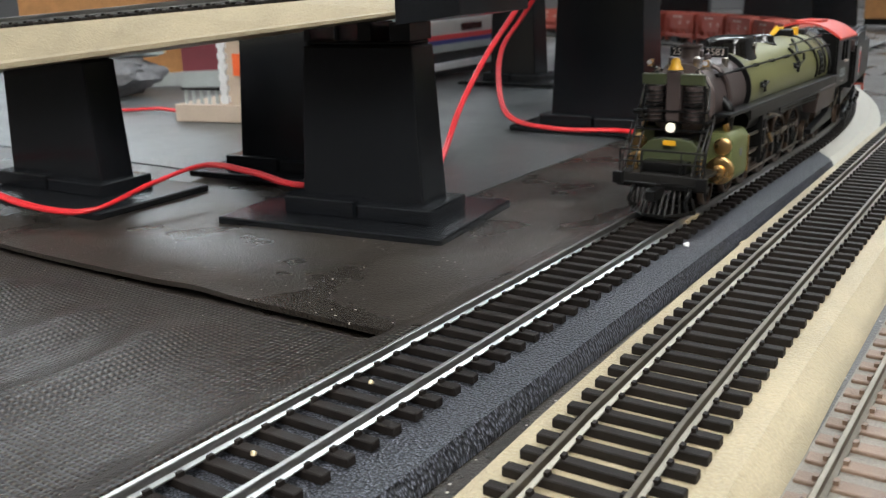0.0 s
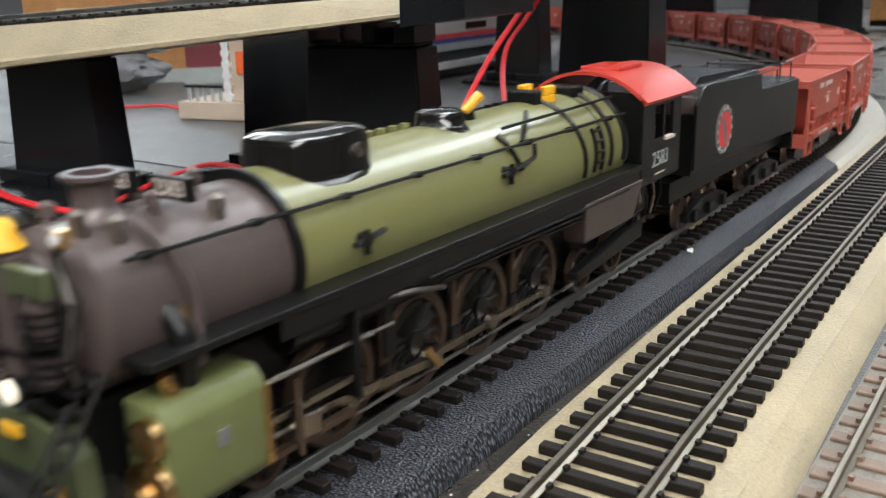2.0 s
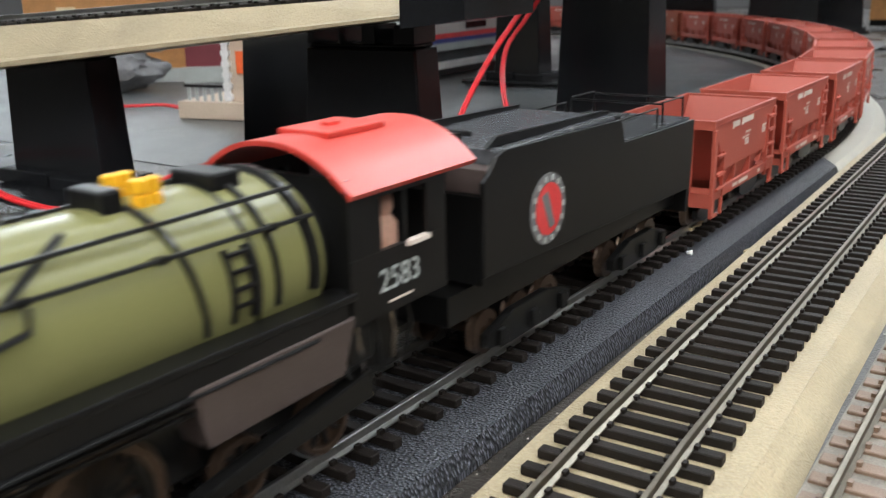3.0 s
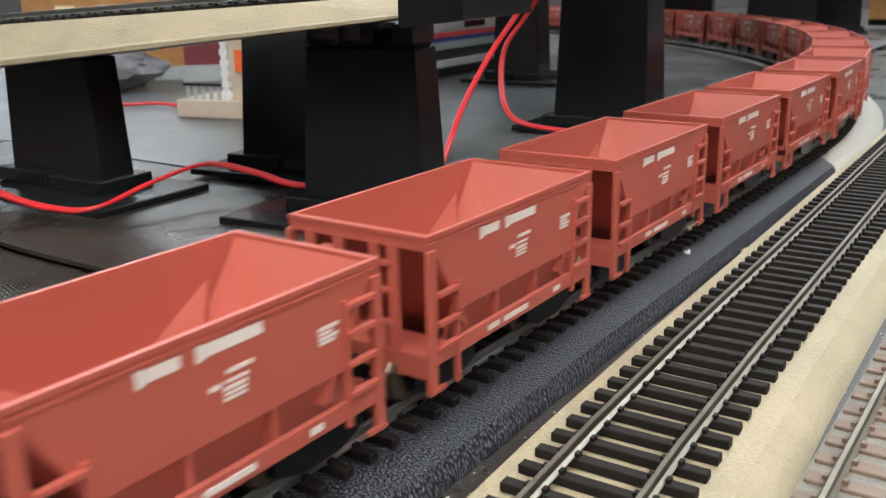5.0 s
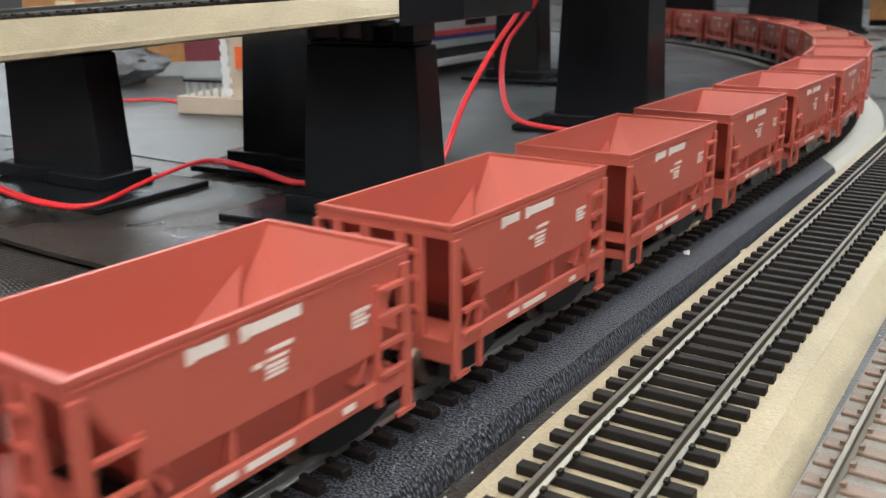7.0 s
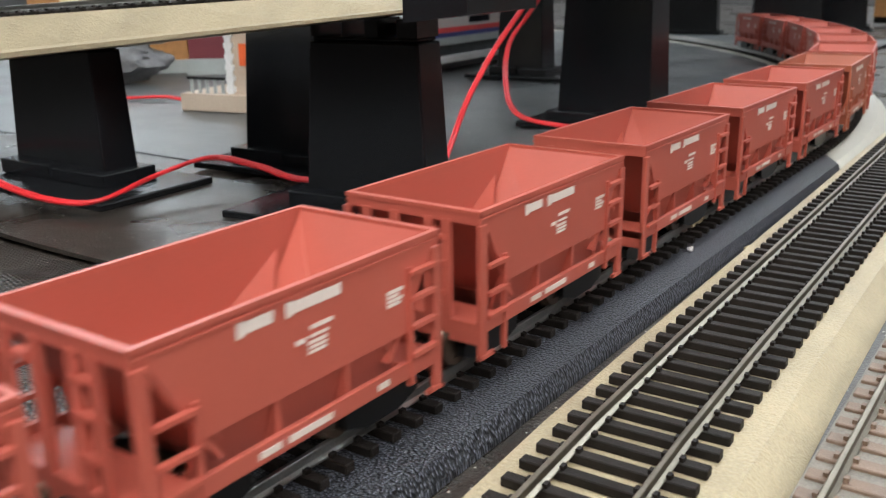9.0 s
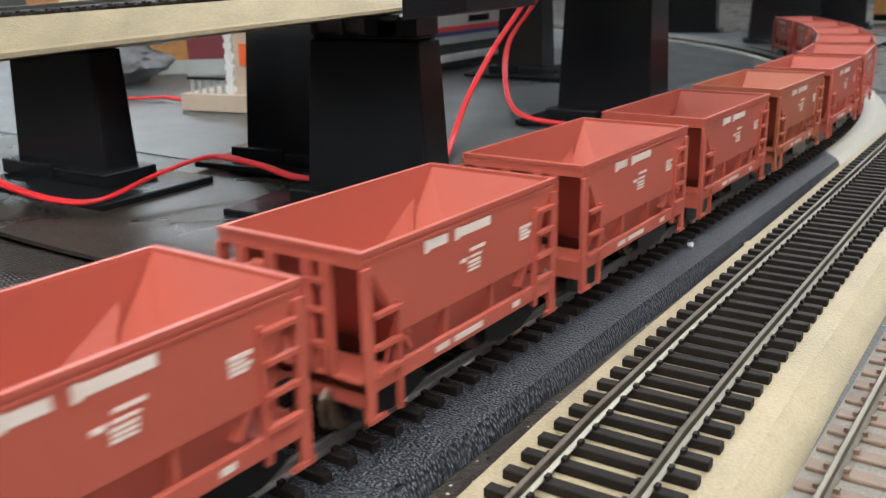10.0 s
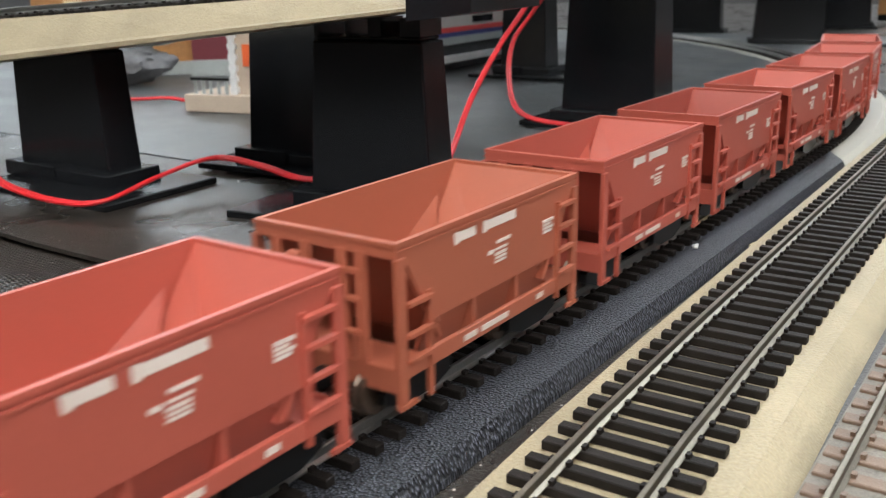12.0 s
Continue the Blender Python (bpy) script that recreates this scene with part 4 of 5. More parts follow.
    nb = part("number_board", box(bmn(), -0.0105, -0.0020, Y(0.3305), Y(0.3320), 0.0605, 0.0640), BLACK, e, bevel=0.0002)
    lettering("2583", 0.0034, LETTER, nb, Matrix.Translation((-0.0062, Y(0.33042), 0.06225)) @ Matrix.Rotation(radians(90), 4, "X"))
    part("bell", turned(bmn(), [(0.0026, 0.0580), (0.0024, 0.0586), (0.0017, 0.0598), (0.0015, 0.0612), (0.0008, 0.0619), (0.0003, 0.0621)], 20, (0, Y(0.3085), 0)), YELLOW, e, "yellow bell", smooth=True)
    hl = part("headlight", rod(bmn(), (0, Y(0.3060), 0.0385), (0, Y(0.3110), 0.0385), 0.0023, seg=20), BLACK, e)
    part("lens", turned(bmn(), [(0.0018, Y(0.3059)), (0.0016, Y(0.3055)), (0.0004, Y(0.3053))], 20, (0, 0, 0.0385), "Y"), LENS, hl, "lit cream headlight lens", smooth=True)
    part("front_plate", box(bmn(), -0.0023, 0.0023, Y(0.3050), Y(0.3056), 0.0324, 0.0342), YELLOW, e, "yellow plate", bevel=0.0002)
    for x in (-0.0098, 0.0098):
        mk = part("marker_lamp", rod(bmn(), (x, Y(0.3105), 0.0590), (x, Y(0.3105), 0.0612), 0.0011, seg=10), BRASS, e)
        part("lens", rod(bmn(), (x, Y(0.3092), 0.0602), (x, Y(0.3098), 0.0602), 0.0008, seg=10), STRIPEWHITE, mk)
    # pumps on the smokebox front, with green shields
    for side in (-1, 1):
        cx = side * 0.0068
        part("pump_shield", box(bmn(), cx - 0.0042, cx + 0.0042, Y(0.3060), Y(0.3080), 0.0530, 0.0568), DARKGREEN, e, "olive green pump shield", bevel=0.0004)
        pump = part("air_pump", turned(bmn(), [(0.0012, 0.0404), (0.0027, 0.0405), (0.0027, 0.0452), (0.0015, 0.0456), (0.0015, 0.0468), (0.0027, 0.0472), (0.0027, 0.0524), (0.0012, 0.0528)], 16, (cx, Y(0.3085), 0)), GREY, e)
        for k in range(8):
            part("fin", turned(bmn(), [(0.0026, 0.0408 + k * 0.0014), (0.0034, 0.0409 + k * 0.0014), (0.0034, 0.0412 + k * 0.0014), (0.0026, 0.0413 + k * 0.0014)], 14, (cx, Y(0.3085), 0)), BLACK, pump)
        for k in range(3):
            part("pump_pipe", pipe(bmn(), [(side * (0.0105 + k * 0.0008), Y(0.3090), 0.0400 + k * 0.001), (side * (0.0112 + k * 0.0006), Y(0.3078), 0.0450), (side * (0.0105 + k * 0.0005), Y(0.3085 + k * 0.001), 0.0520), (side * 0.0075, Y(0.3105), 0.0572 + k * 0.0006)], 0.00045, 5), STEEL if k == 1 else BLACK, e)
        part("marker_bracket", pipe(bmn(), [(side * 0.0060, Y(0.3120), 0.0572), (side * 0.0085, Y(0.3110), 0.0585), (side * 0.0098, Y(0.3105), 0.0588)], 0.0006, 5), STEEL, e)
    part("pump_bracket", box(bmn(), -0.0025, 0.0025, Y(0.3070), Y(0.3100), 0.0405, 0.0575), GREY, e, bevel=0.0004)
    part("front_shelf", box(bmn(), -0.0125, 0.0125, Y(0.3075), Y(0.3130), 0.0400, 0.0406), BLACK, e)
    # green front apron and deck
    prof = [(-0.0118, 0.0240), (0.0118, 0.0240), (0.0110, 0.0305), (0.0075, 0.0340), (0.0, 0.0350), (-0.0075, 0.0340), (-0.0110, 0.0305)]
    part("front_apron", prism(bmn(), prof, Y(0.3070), Y(0.3105)), DARKGREEN, e, "dark olive front apron", bevel=0.0005)
    part("front_deck", box(bmn(), -0.0150, 0.0150, Y(0.2990), Y(0.3150), 0.0225, 0.0236), SOOT, e)
    part("buffer_beam", box(bmn(), -0.0160, 0.0160, Y(0.2975), Y(0.3000), 0.0185, 0.0236), SOOT, e, bevel=0.0004)
    for x in (-0.0148, 0.0148):
        part("beam_end", box(bmn(), x - 0.0020, x + 0.0020, Y(0.2958), Y(0.2976), 0.0195, 0.0238), BLACK, e, bevel=0.0004)
    part("coupler", box(bmn(), -0.0018, 0.0018, Y(0.2890), Y(0.2985), 0.0160, 0.0195), BLACK, e, bevel=0.0004)
    # front railing, brackets and hoses over the deck
    for z in (0.0275, 0.0315):
        part("front_rail", rod(bmn(), (-0.0150, Y(0.2982), z), (0.0150, Y(0.2982), z), 0.0004, seg=5), SOOT, e)
    for x in (-0.0150, -0.0070, 0.0070, 0.0150):
        part("rail_stanchion", rod(bmn(), (x, Y(0.2982), 0.0236), (x, Y(0.2982), 0.0318), 0.0004, seg=5), BLACK, e)
    for x in (-0.0095, 0.0105):
        part("air_hose", pipe(bmn(), smooth_line([(x, Y(0.2980), 0.0195), (x + 0.0006, Y(0.2955), 0.0180), (x - 0.0004, Y(0.2950), 0.0150), (x, Y(0.2962), 0.0130)], 4), 0.0007, 6), BLACK, e, smooth=True)
    part("deck_box", box(bmn(), -0.0080, 0.0080, Y(0.3005), Y(0.3058), 0.0237, 0.0275), BLACK, e, bevel=0.0005)
    for x in (-0.0115, 0.0118):
        part("deck_valve", rod(bmn(), (x, Y(0.3035), 0.0237), (x, Y(0.3035), 0.0285), 0.0012, seg=10), BRASS, e)
    part("cross_bar", rod(bmn(), (-0.0130, Y(0.3068), 0.0440), (0.0130, Y(0.3068), 0.0440), 0.0004, seg=5), BLACK, e)
    part("cross_bar", rod(bmn(), (-0.0130, Y(0.3068), 0.0375), (0.0130, Y(0.3068), 0.0375), 0.0004, seg=5), BLACK, e)
    # small fittings on the smokebox
    for x, y in ((0.0045, 0.3165), (-0.0050, 0.3180), (0.0070, 0.3205), (-0.0065, 0.3340), (0.0075, 0.3380), (0.0040, 0.3290), (-0.0030, 0.3430)):
        zt = BOILER_Z + math.sqrt(0.0127 ** 2 - x * x)
        part("fitting", turned(bmn(), [(0.0013, zt - 0.0008), (0.0011, zt + 0.0008), (0.0014, zt + 0.0010), (0.0012, zt + 0.0024), (0.0004, zt + 0.0030)], 10, (x, Y(y), 0)), STEEL if x > 0.004 else GREY, e, smooth=True)
    for side in (-1, 1):
        part("smokebox_pipe", pipe(bmn(), smooth_line([(side * 0.0060, Y(0.3240), 0.0588), (side * 0.0095, Y(0.3250), 0.0568), (side * 0.0122, Y(0.3265), 0.0520), (side * 0.0132, Y(0.3275), 0.0450), (side * 0.0140, Y(0.3270), 0.0380)], 4), 0.0009, 6), GREY, e, smooth=True)
    # slatted pilot
    part("pilot_base", prism(bmn(), [(-0.0118, 0), (0.0118, 0), (0.0040, -0.0085), (-0.0040, -0.0085)], 0.0100, 0.0109, "Z"), BLACK, e).location = (0, Y(0.3010), 0)
    for k in range(13):
        u = -1 + 2 * k / 12
        a = abs(u)
        foot = (u * 0.0116, Y(0.3010) - 0.0083 * min(1, (1 - a) * 1.55), 0.0106)
        part("pilot_slat", rod(bmn(), foot, (u * 0.0105, Y(0.2985), 0.0188), 0.00048, seg=5), SOOT, e)
    # ladders beside the front, grab rails, cables
    for side in (-1, 1):
        x = side * 0.0136
        for dx in (0, 0.0030):
            part("stair_rail", rod(bmn(), (x - side * dx, Y(0.2985), 0.0236), (x - side * dx, Y(0.3115), 0.0425), 0.0004, seg=5), SOOT, e)
        for k in range(6):
            f = (k + 0.5) / 6
            part("stair_tread", box(bmn(), *sorted((x - side * 0.0030, x)), Y(0.2985 + 0.013 * f) - 0.0008, Y(0.2985 + 0.013 * f) + 0.0008, 0.0236 + 0.0189 * f, 0.0239 + 0.0189 * f), SOOT, e)
        part("grab_rail", pipe(bmn(), [(x, Y(0.2975), 0.0236), (x, Y(0.2975), 0.0300), (x, Y(0.3000), 0.0330), (x, Y(0.3060), 0.0400)], 0.0003, 5), BLACK, e)
        part("uncoupling_lever", rod(bmn(), (side * 0.001, Y(0.2965), 0.0205), (side * 0.0155, Y(0.2965), 0.0205), 0.0004, seg=5), BLACK, e)
        # cylinder block with brass heads
        bm = bmn()
        x0, x1 = side * 0.0095, side * 0.0186
        prof = [(x0, 0.0180), (x1 - side * 0.002, 0.0180), (x1, 0.0205), (x1, 0.0335), (x1 - side * 0.0022, 0.0362), (x0, 0.0362)]
        part("cylinder", prism(bm, prof, Y(0.3160), Y(0.3350)), CYLGREEN, e, "olive green cylinder block", bevel=0.0009, smooth=True)
        part("cylinder_head", turned(bmn(), [(0.0048, Y(0.3161)), (0.0048, Y(0.3148)), (0.0040, Y(0.3143)), (0.0022, Y(0.3142)), (0.0020, Y(0.3128)), (0.0008, Y(0.3122))], 24, (side * 0.0150, 0, 0.0232), "Y"), BRASS, e, "brass cylinder head", smooth=True)
        part("valve_head", turned(bmn(), [(0.0030, Y(0.3161)), (0.0030, Y(0.3146)), (0.0024, Y(0.3142)), (0.0006, Y(0.3138))], 20, (side * 0.0155, 0, 0.0316), "Y"), BRASS, e, "brass valve head", smooth=True)
        part("relief_valve", rod(bmn(), (side * 0.015, Y(0.3205), 0.0362), (side * 0.0146, Y(0.3195), 0.0392), 0.0012, seg=10), BRASS, e)
        part("piston_rod", rod(bmn(), (side * 0.0150, Y(0.335), 0.0215), (side * 0.0150, Y(0.3505), 0.0215), 0.0006, seg=6), STEEL, e)
        part("crosshead_guide", box(bmn(), *sorted((side * 0.0142, side * 0.0160)), Y(0.3352), Y(0.3580), 0.0240, 0.0252), STEEL, e)
        part("valve_gear_link", box(bmn(), *sorted((side * 0.0140, side * 0.0150)), Y(0.3680), Y(0.3710), 0.0240, 0.0360), BLACK, e, bevel=0.0003)
        part("radius_rod", rod(bmn(), (side * 0.0152, Y(0.3352), 0.0312), (side * 0.0150, Y(0.3700), 0.0305), 0.0006, seg=6), STEEL, e)
        # running board and what hangs below it
        bm = hexa(bmn(), [(x, Y(y), z) for x, y, z in ((side * 0.0118, 0.3150, 0.0415), (side * 0.0178, 0.3150, 0.0415), (side * 0.0178, 0.4800, 0.0398), (side * 0.0118, 0.4800, 0.0398))][::side],
                  [(x, Y(y), z) for x, y, z in ((side * 0.0118, 0.3150, 0.0428), (side * 0.0178, 0.3150, 0.0428), (side * 0.0178, 0.4800, 0.0411), (side * 0.0118, 0.4800, 0.0411))][::side])
        part("running_board", bm, BLACK, e, bevel=0.0003)
        bm = hexa(bmn(), [(x, Y(y), z) for x, y, z in ((side * 0.0168, 0.3400, 0.0376), (side * 0.0174, 0.3400, 0.0376), (side * 0.0174, 0.4780, 0.0362), (side * 0.0168, 0.4780, 0.0362))][::side],
                  [(x, Y(y), z) for x, y, z in ((side * 0.0168, 0.3400, 0.0414), (side * 0.0174, 0.3400, 0.0414), (side * 0.0174, 0.4780, 0.0398), (side * 0.0168, 0.4780, 0.0398))][::side])
        part("valance", bm, BLACK, e)
        # cylinder plate and brass bands, hangers and brake shoes between the drivers
        part("cylinder_plate", box(bmn(), *sorted((side * 0.01855, side * 0.01885)), Y(0.3248), Y(0.3268), 0.0270, 0.0296), BADGE, e, "small grey plate")
        part("cylinder_band", box(bmn(), *sorted((side * 0.0180, side * 0.0189)), Y(0.3338), Y(0.3352), 0.0200, 0.0330), BRASS, e, "brass cylinder band", bevel=0.0002)
        part("steam_pipe", pipe(bmn(), smooth_line([(side * 0.0105, Y(0.3235), 0.0480), (side * 0.0145, Y(0.3238), 0.0430), (side * 0.0140, Y(0.3240), 0.0355)], 5), 0.0016, 10), BLACK, e, smooth=True)
        for y in DRIVERS[:3]:
            mid_y = y + 0.01225
            part("brake_hanger", box(bmn(), *sorted((side * 0.0100, side * 0.0108)), Y(mid_y) - 0.0006, Y(mid_y) + 0.0006, 0.0150, 0.0330), TYRE, e)
            part("brake_shoe", box(bmn(), *sorted((side * 0.0085, side * 0.0112)), Y(mid_y) - 0.0013, Y(mid_y) + 0.0013, 0.0165, 0.0205), BLACK, e, bevel=0.0003)
            part("spring_hanger", rod(bmn(), (side * 0.0120, Y(mid_y), 0.0320), (side * 0.0120, Y(mid_y), 0.0372), 0.0005, seg=6), STEEL, e)
        part("brake_rod", rod(bmn(), (side * 0.0112, Y(0.3620), 0.0142), (side * 0.0112, Y(0.4500), 0.0142), 0.0005, seg=6), STEEL, e)
        part("lift_arm", pipe(bmn(), [(side * 0.0152, Y(0.3690), 0.0360), (side * 0.0158, Y(0.3760), 0.0352), (side * 0.0158, Y(0.3860), 0.0330)], 0.0006, 6), STEEL, e)
        part("reach_rod", rod(bmn(), (side * 0.0176, Y(0.3780), 0.0372), (side * 0.0178, Y(0.4700), 0.0362), 0.0004, seg=6), BLACK, e)
        part("guide_yoke", box(bmn(), *sorted((side * 0.0090, side * 0.0168)), Y(0.3580), Y(0.3592), 0.0205, 0.0375), BLACK, e, bevel=0.0003)
        part("lower_guide", box(bmn(), *sorted((side * 0.0142, side * 0.0160)), Y(0.3352), Y(0.3580), 0.0178, 0.0188), TYRE, e)
        for k in range(3):
            part("pipe", rod(bmn(), (side * 0.0160, Y(0.385), 0.0368 - k * 0.0011), (side * 0.0162, Y(0.455), 0.0352 - k * 0.0011), 0.0004, seg=5), BLACK, e)
        part("air_tank", rod(bmn(), (side * 0.0115, Y(0.345), 0.0362), (side * 0.0115, Y(0.400), 0.0352), 0.0038, seg=16), BLACK, e, smooth=True)
        # handrail along the boiler on short posts
        hz, hx = 0.0555, 0.0125
        part("handrail", rod(bmn(), (side * (hx - 0.001), Y(0.3180), hz), (side * (hx + 0.0015), Y(0.4740), hz), 0.0004, seg=6), BLACK, e)
        part("upper_handrail", rod(bmn(), (side * 0.0098, Y(0.4180), 0.0590), (side * 0.0105, Y(0.4730), 0.0598), 0.0004, seg=6), BLACK, e)
        for k in range(8):
            y = 0.3220 + k * 0.0205
            x = hx - 0.001 + 0.0025 * (y - 0.318) / 0.156
            part("handrail_post", rod(bmn(), (side * (x - 0.0022), Y(y), hz - 0.0006), (side * (x + 0.0004), Y(y), hz), 0.0007, seg=6), BLACK, e)
        # pipes that bend over the boiler, check valve, ladder
        def ring(y, a0, a1, r, dy=0.0, n=10):
            return [(side * (BOILER_R + r) * math.sin(radians(a0 + (a1 - a0) * k / n)), Y(y + dy * k / n), BOILER_Z + (BOILER_R + r) * math.cos(radians(a0 + (a1 - a0) * k / n))) for k in range(n + 1)]
        for y, a0, a1, dy, r in ((0.4470, 15, 108, 0.004, 0.0008), (0.4650, 5, 105, 0.0, 0.0010), (0.4560, 62, 106, 0.0, 0.0008), (0.4600, 62, 106, 0.0, 0.0008), (0.4350, 25, 55, -0.012, 0.0008), (0.4160, 42, 78, 0.003, 0.0008)):
            part("boiler_pipe", pipe(bmn(), ring(y, a0, a1, r, dy), 0.0006, 6), BLACK, e)
        part("jacket_strip", pipe(bmn(), ring(0.4735, 0, 104, 0.0006), 0.0012, 6), BLACK, e)
        for k in range(4):
            a = radians(66 + k * 10)
            part("ladder_rung", rod(bmn(), (side * (BOILER_R + 0.0012) * math.sin(a), Y(0.4562), BOILER_Z + (BOILER_R + 0.0012) * math.cos(a)), (side * (BOILER_R + 0.0012) * math.sin(a), Y(0.4598), BOILER_Z + (BOILER_R + 0.0012) * math.cos(a)), 0.0004, seg=5), BLACK, e)
        for y, z in ((0.4130, 0.0508), (0.3640, 0.0478)):
            bm = rod(bmn(), (side * 0.0130, Y(y), z), (side * 0.0156, Y(y), z), 0.0012, seg=10)
            rod(bm, (side * 0.0150, Y(y - 0.003), z - 0.0004), (side * 0.0150, Y(y + 0.005), z + 0.0006), 0.0006, seg=6)
            rod(bm, (side * 0.0152, Y(y), z - 0.0026), (side * 0.0152, Y(y), z + 0.0018), 0.0006, seg=6)
            part("check_valve", bm, BLACK, e)
        part("feed_pipe", pipe(bmn(), [(side * 0.0150, Y(0.4160), 0.0510), (side * 0.0147, Y(0.4240), 0.0522), (side * 0.0143, Y(0.4245), 0.0550)], 0.0005, 6), BLACK, e)
        part("builder_plate", rod(bmn(), (side * 0.0120, Y(0.3260), 0.0455), (side * 0.0129, Y(0.3260), 0.0455), 0.0013, seg=12), BRASS, e)
        # firebox side and ash pan
        bm = hexa(bmn(), [(x, Y(y), z) for x, y, z in ((side * 0.0100, 0.4480, 0.0262), (side * 0.0158, 0.4480, 0.0262), (side * 0.0160, 0.4780, 0.0266), (side * 0.0100, 0.4780, 0.0266))][::side],
                  [(x, Y(y), z) for x, y, z in ((side * 0.0100, 0.4440, 0.0372), (side * 0.0180, 0.4440, 0.0372), (side * 0.0180, 0.4790, 0.0372), (side * 0.0100, 0.4790, 0.0372))][::side])
        part("firebox_side", bm, GREY, e, "grey firebox side", bevel=0.0004)
        part("trailing_frame", hexa(bmn(), [(side * 0.0120, Y(0.446), 0.0165), (side * 0.0150, Y(0.446), 0.0165), (side * 0.0150, Y(0.487), 0.0190), (side * 0.0120, Y(0.487), 0.0190)][::side],
                                    [(side * 0.0120, Y(0.446), 0.0188), (side * 0.0150, Y(0.446), 0.0188), (side * 0.0150, Y(0.487), 0.0245), (side * 0.0120, Y(0.487), 0.0245)][::side]), BLACK, e, bevel=0.0004)
        part("injector", box(bmn(), *sorted((side * 0.0125, side * 0.0160)), Y(0.4790), Y(0.4860), 0.0270, 0.0340), BLACK, e, bevel=0.0008)
        for k in range(5):
            part("cab_pipe", pipe(bmn(), [(side * 0.0155, Y(0.476 + k * 0.005), 0.0365), (side * 0.0160, Y(0.477 + k * 0.005), 0.030), (side * 0.0145, Y(0.481 + k * 0.004), 0.0245)], 0.0005, 5), STEEL if k % 2 else BLACK, e)
    # frame
    part("frame", box(bmn(), -0.0060, 0.0060, Y(0.3080), Y(0.5060), 0.0170, 0.0350), BLACK, e, bevel=0.0006)
    for y, r in ((0.3190, 0.0056), (0.3415, 0.0056), (0.4590, 0.0060), (0.4790, 0.0066)):
        ax = part("axle", rod(bmn(), (-0.0080, Y(y), 0.0095 + r), (0.0080, Y(y), 0.0095 + r), 0.0011), STEEL, e)
        for side in (-1, 1):
            w = spoked_wheel("wheel", r, 0.0022, side, 9, e)
            w.location = (side * 0.0076, Y(y), 0.0095 + r)
    # cab
    cab = part("cab", box(bmn(), -0.0160, 0.0160, Y(0.4800), Y(0.4812), 0.0357, 0.0600), BLACK, e, "black cab")
    for side in (-1, 1):
        x0, x1 = sorted((side * 0.0163, side * 0.0173))
        for name, b in (("cab_side", (0.4790, 0.5070, 0.0350, 0.04648)), ("cab_pillar", (0.4790, 0.4875, 0.0465, 0.0585)), ("cab_pillar", (0.5010, 0.5070, 0.0465, 0.0585)), ("window_header", (0.48752, 0.50098, 0.0560, 0.0585))):
            part(name, box(bmn(), x0, x1, Y(b[0]), Y(b[1]), b[2], b[3]), BLACK, cab)
        part("window_post", box(bmn(), x0, x1, Y(0.4938), Y(0.4948), 0.0466, 0.0559), BLACK, cab)
        part("arm_rest", box(bmn(), *sorted((side * 0.0165, side * 0.0182)), Y(0.4945), Y(0.5010), 0.0458, 0.0466), LETTER, cab, "pale arm rest")
        rz = 90 if side > 0 else -90
        lettering("2583", 0.0060, SLATE, cab, Matrix.Translation((side * 0.01735, Y(0.4925), 0.0408)) @ Matrix.Rotation(radians(rz), 4, "Z") @ Matrix.Rotation(radians(90), 4, "X"))
        part("letter_bar", box(bmn(), *sorted((side * 0.0172, side * 0.0174)), Y(0.489), Y(0.496), 0.0366, 0.0370), LETTER, cab)
    part("cab_floor", box(bmn(), -0.0160, 0.0160, Y(0.4815), Y(0.5090), 0.0340, 0.0352), BLACK, cab)
    # roof: an arch with turned-down edges
    outer, inner = [], []
    for k in range(17):
        u = -1 + 2 * k / 16
        z = 0.0654 - 0.0076 * abs(u) ** 2.3
        outer.append((u * 0.0183, z))
        inner.append((u * 0.0177, z - 0.0009))
    part("cab_roof", prism(bmn(), outer + inner[::-1], Y(0.4790), Y(0.5165)), ROOFRED, e, "bright red arched cab roof", smooth=True)
    part("roof_hatch", box(bmn(), -0.0060, 0.0060, Y(0.4880), Y(0.5040), 0.0648, 0.0660), ROOFRED, e, bevel=0.0003)
    part("hatch_knob", box(bmn(), -0.0010, 0.0010, Y(0.4940), Y(0.4970), 0.0660, 0.0666), ROOFRED, e)
    part("backhead", rod(bmn(), (0, Y(0.4766), BOILER_Z), (0, Y(0.4870), BOILER_Z), 0.0115, seg=24), BLACK, e)
    part("cab_figure", turned(bmn(), [(0.0010, 0.0400), (0.0024, 0.0420), (0.0026, 0.0490), (0.0014, 0.0506), (0.0018, 0.0520), (0.0017, 0.0540), (0.0006, 0.0552)], 12, (0.0115, Y(0.4955), 0)), SKIN, e, "plain clay-coloured shape in the cab window", smooth=True)
    # driving wheels and rods turn
    turning = []
    for i, y in enumerate(DRIVERS):
        part("driving_axle", rod(bmn(), (-0.0070, Y(y), 0.0095 + DRIVER_R), (0.0070, Y(y), 0.0095 + DRIVER_R), 0.0015), STEEL, e)
        for side in (-1, 1):
            turning.append((spoked_wheel("driving_wheel", DRIVER_R, 0.0024, side, 16, e, CRANK), side * 0.0074, Y(y)))
    rods = []
    mid = (DRIVERS[0] + DRIVERS[3]) / 2
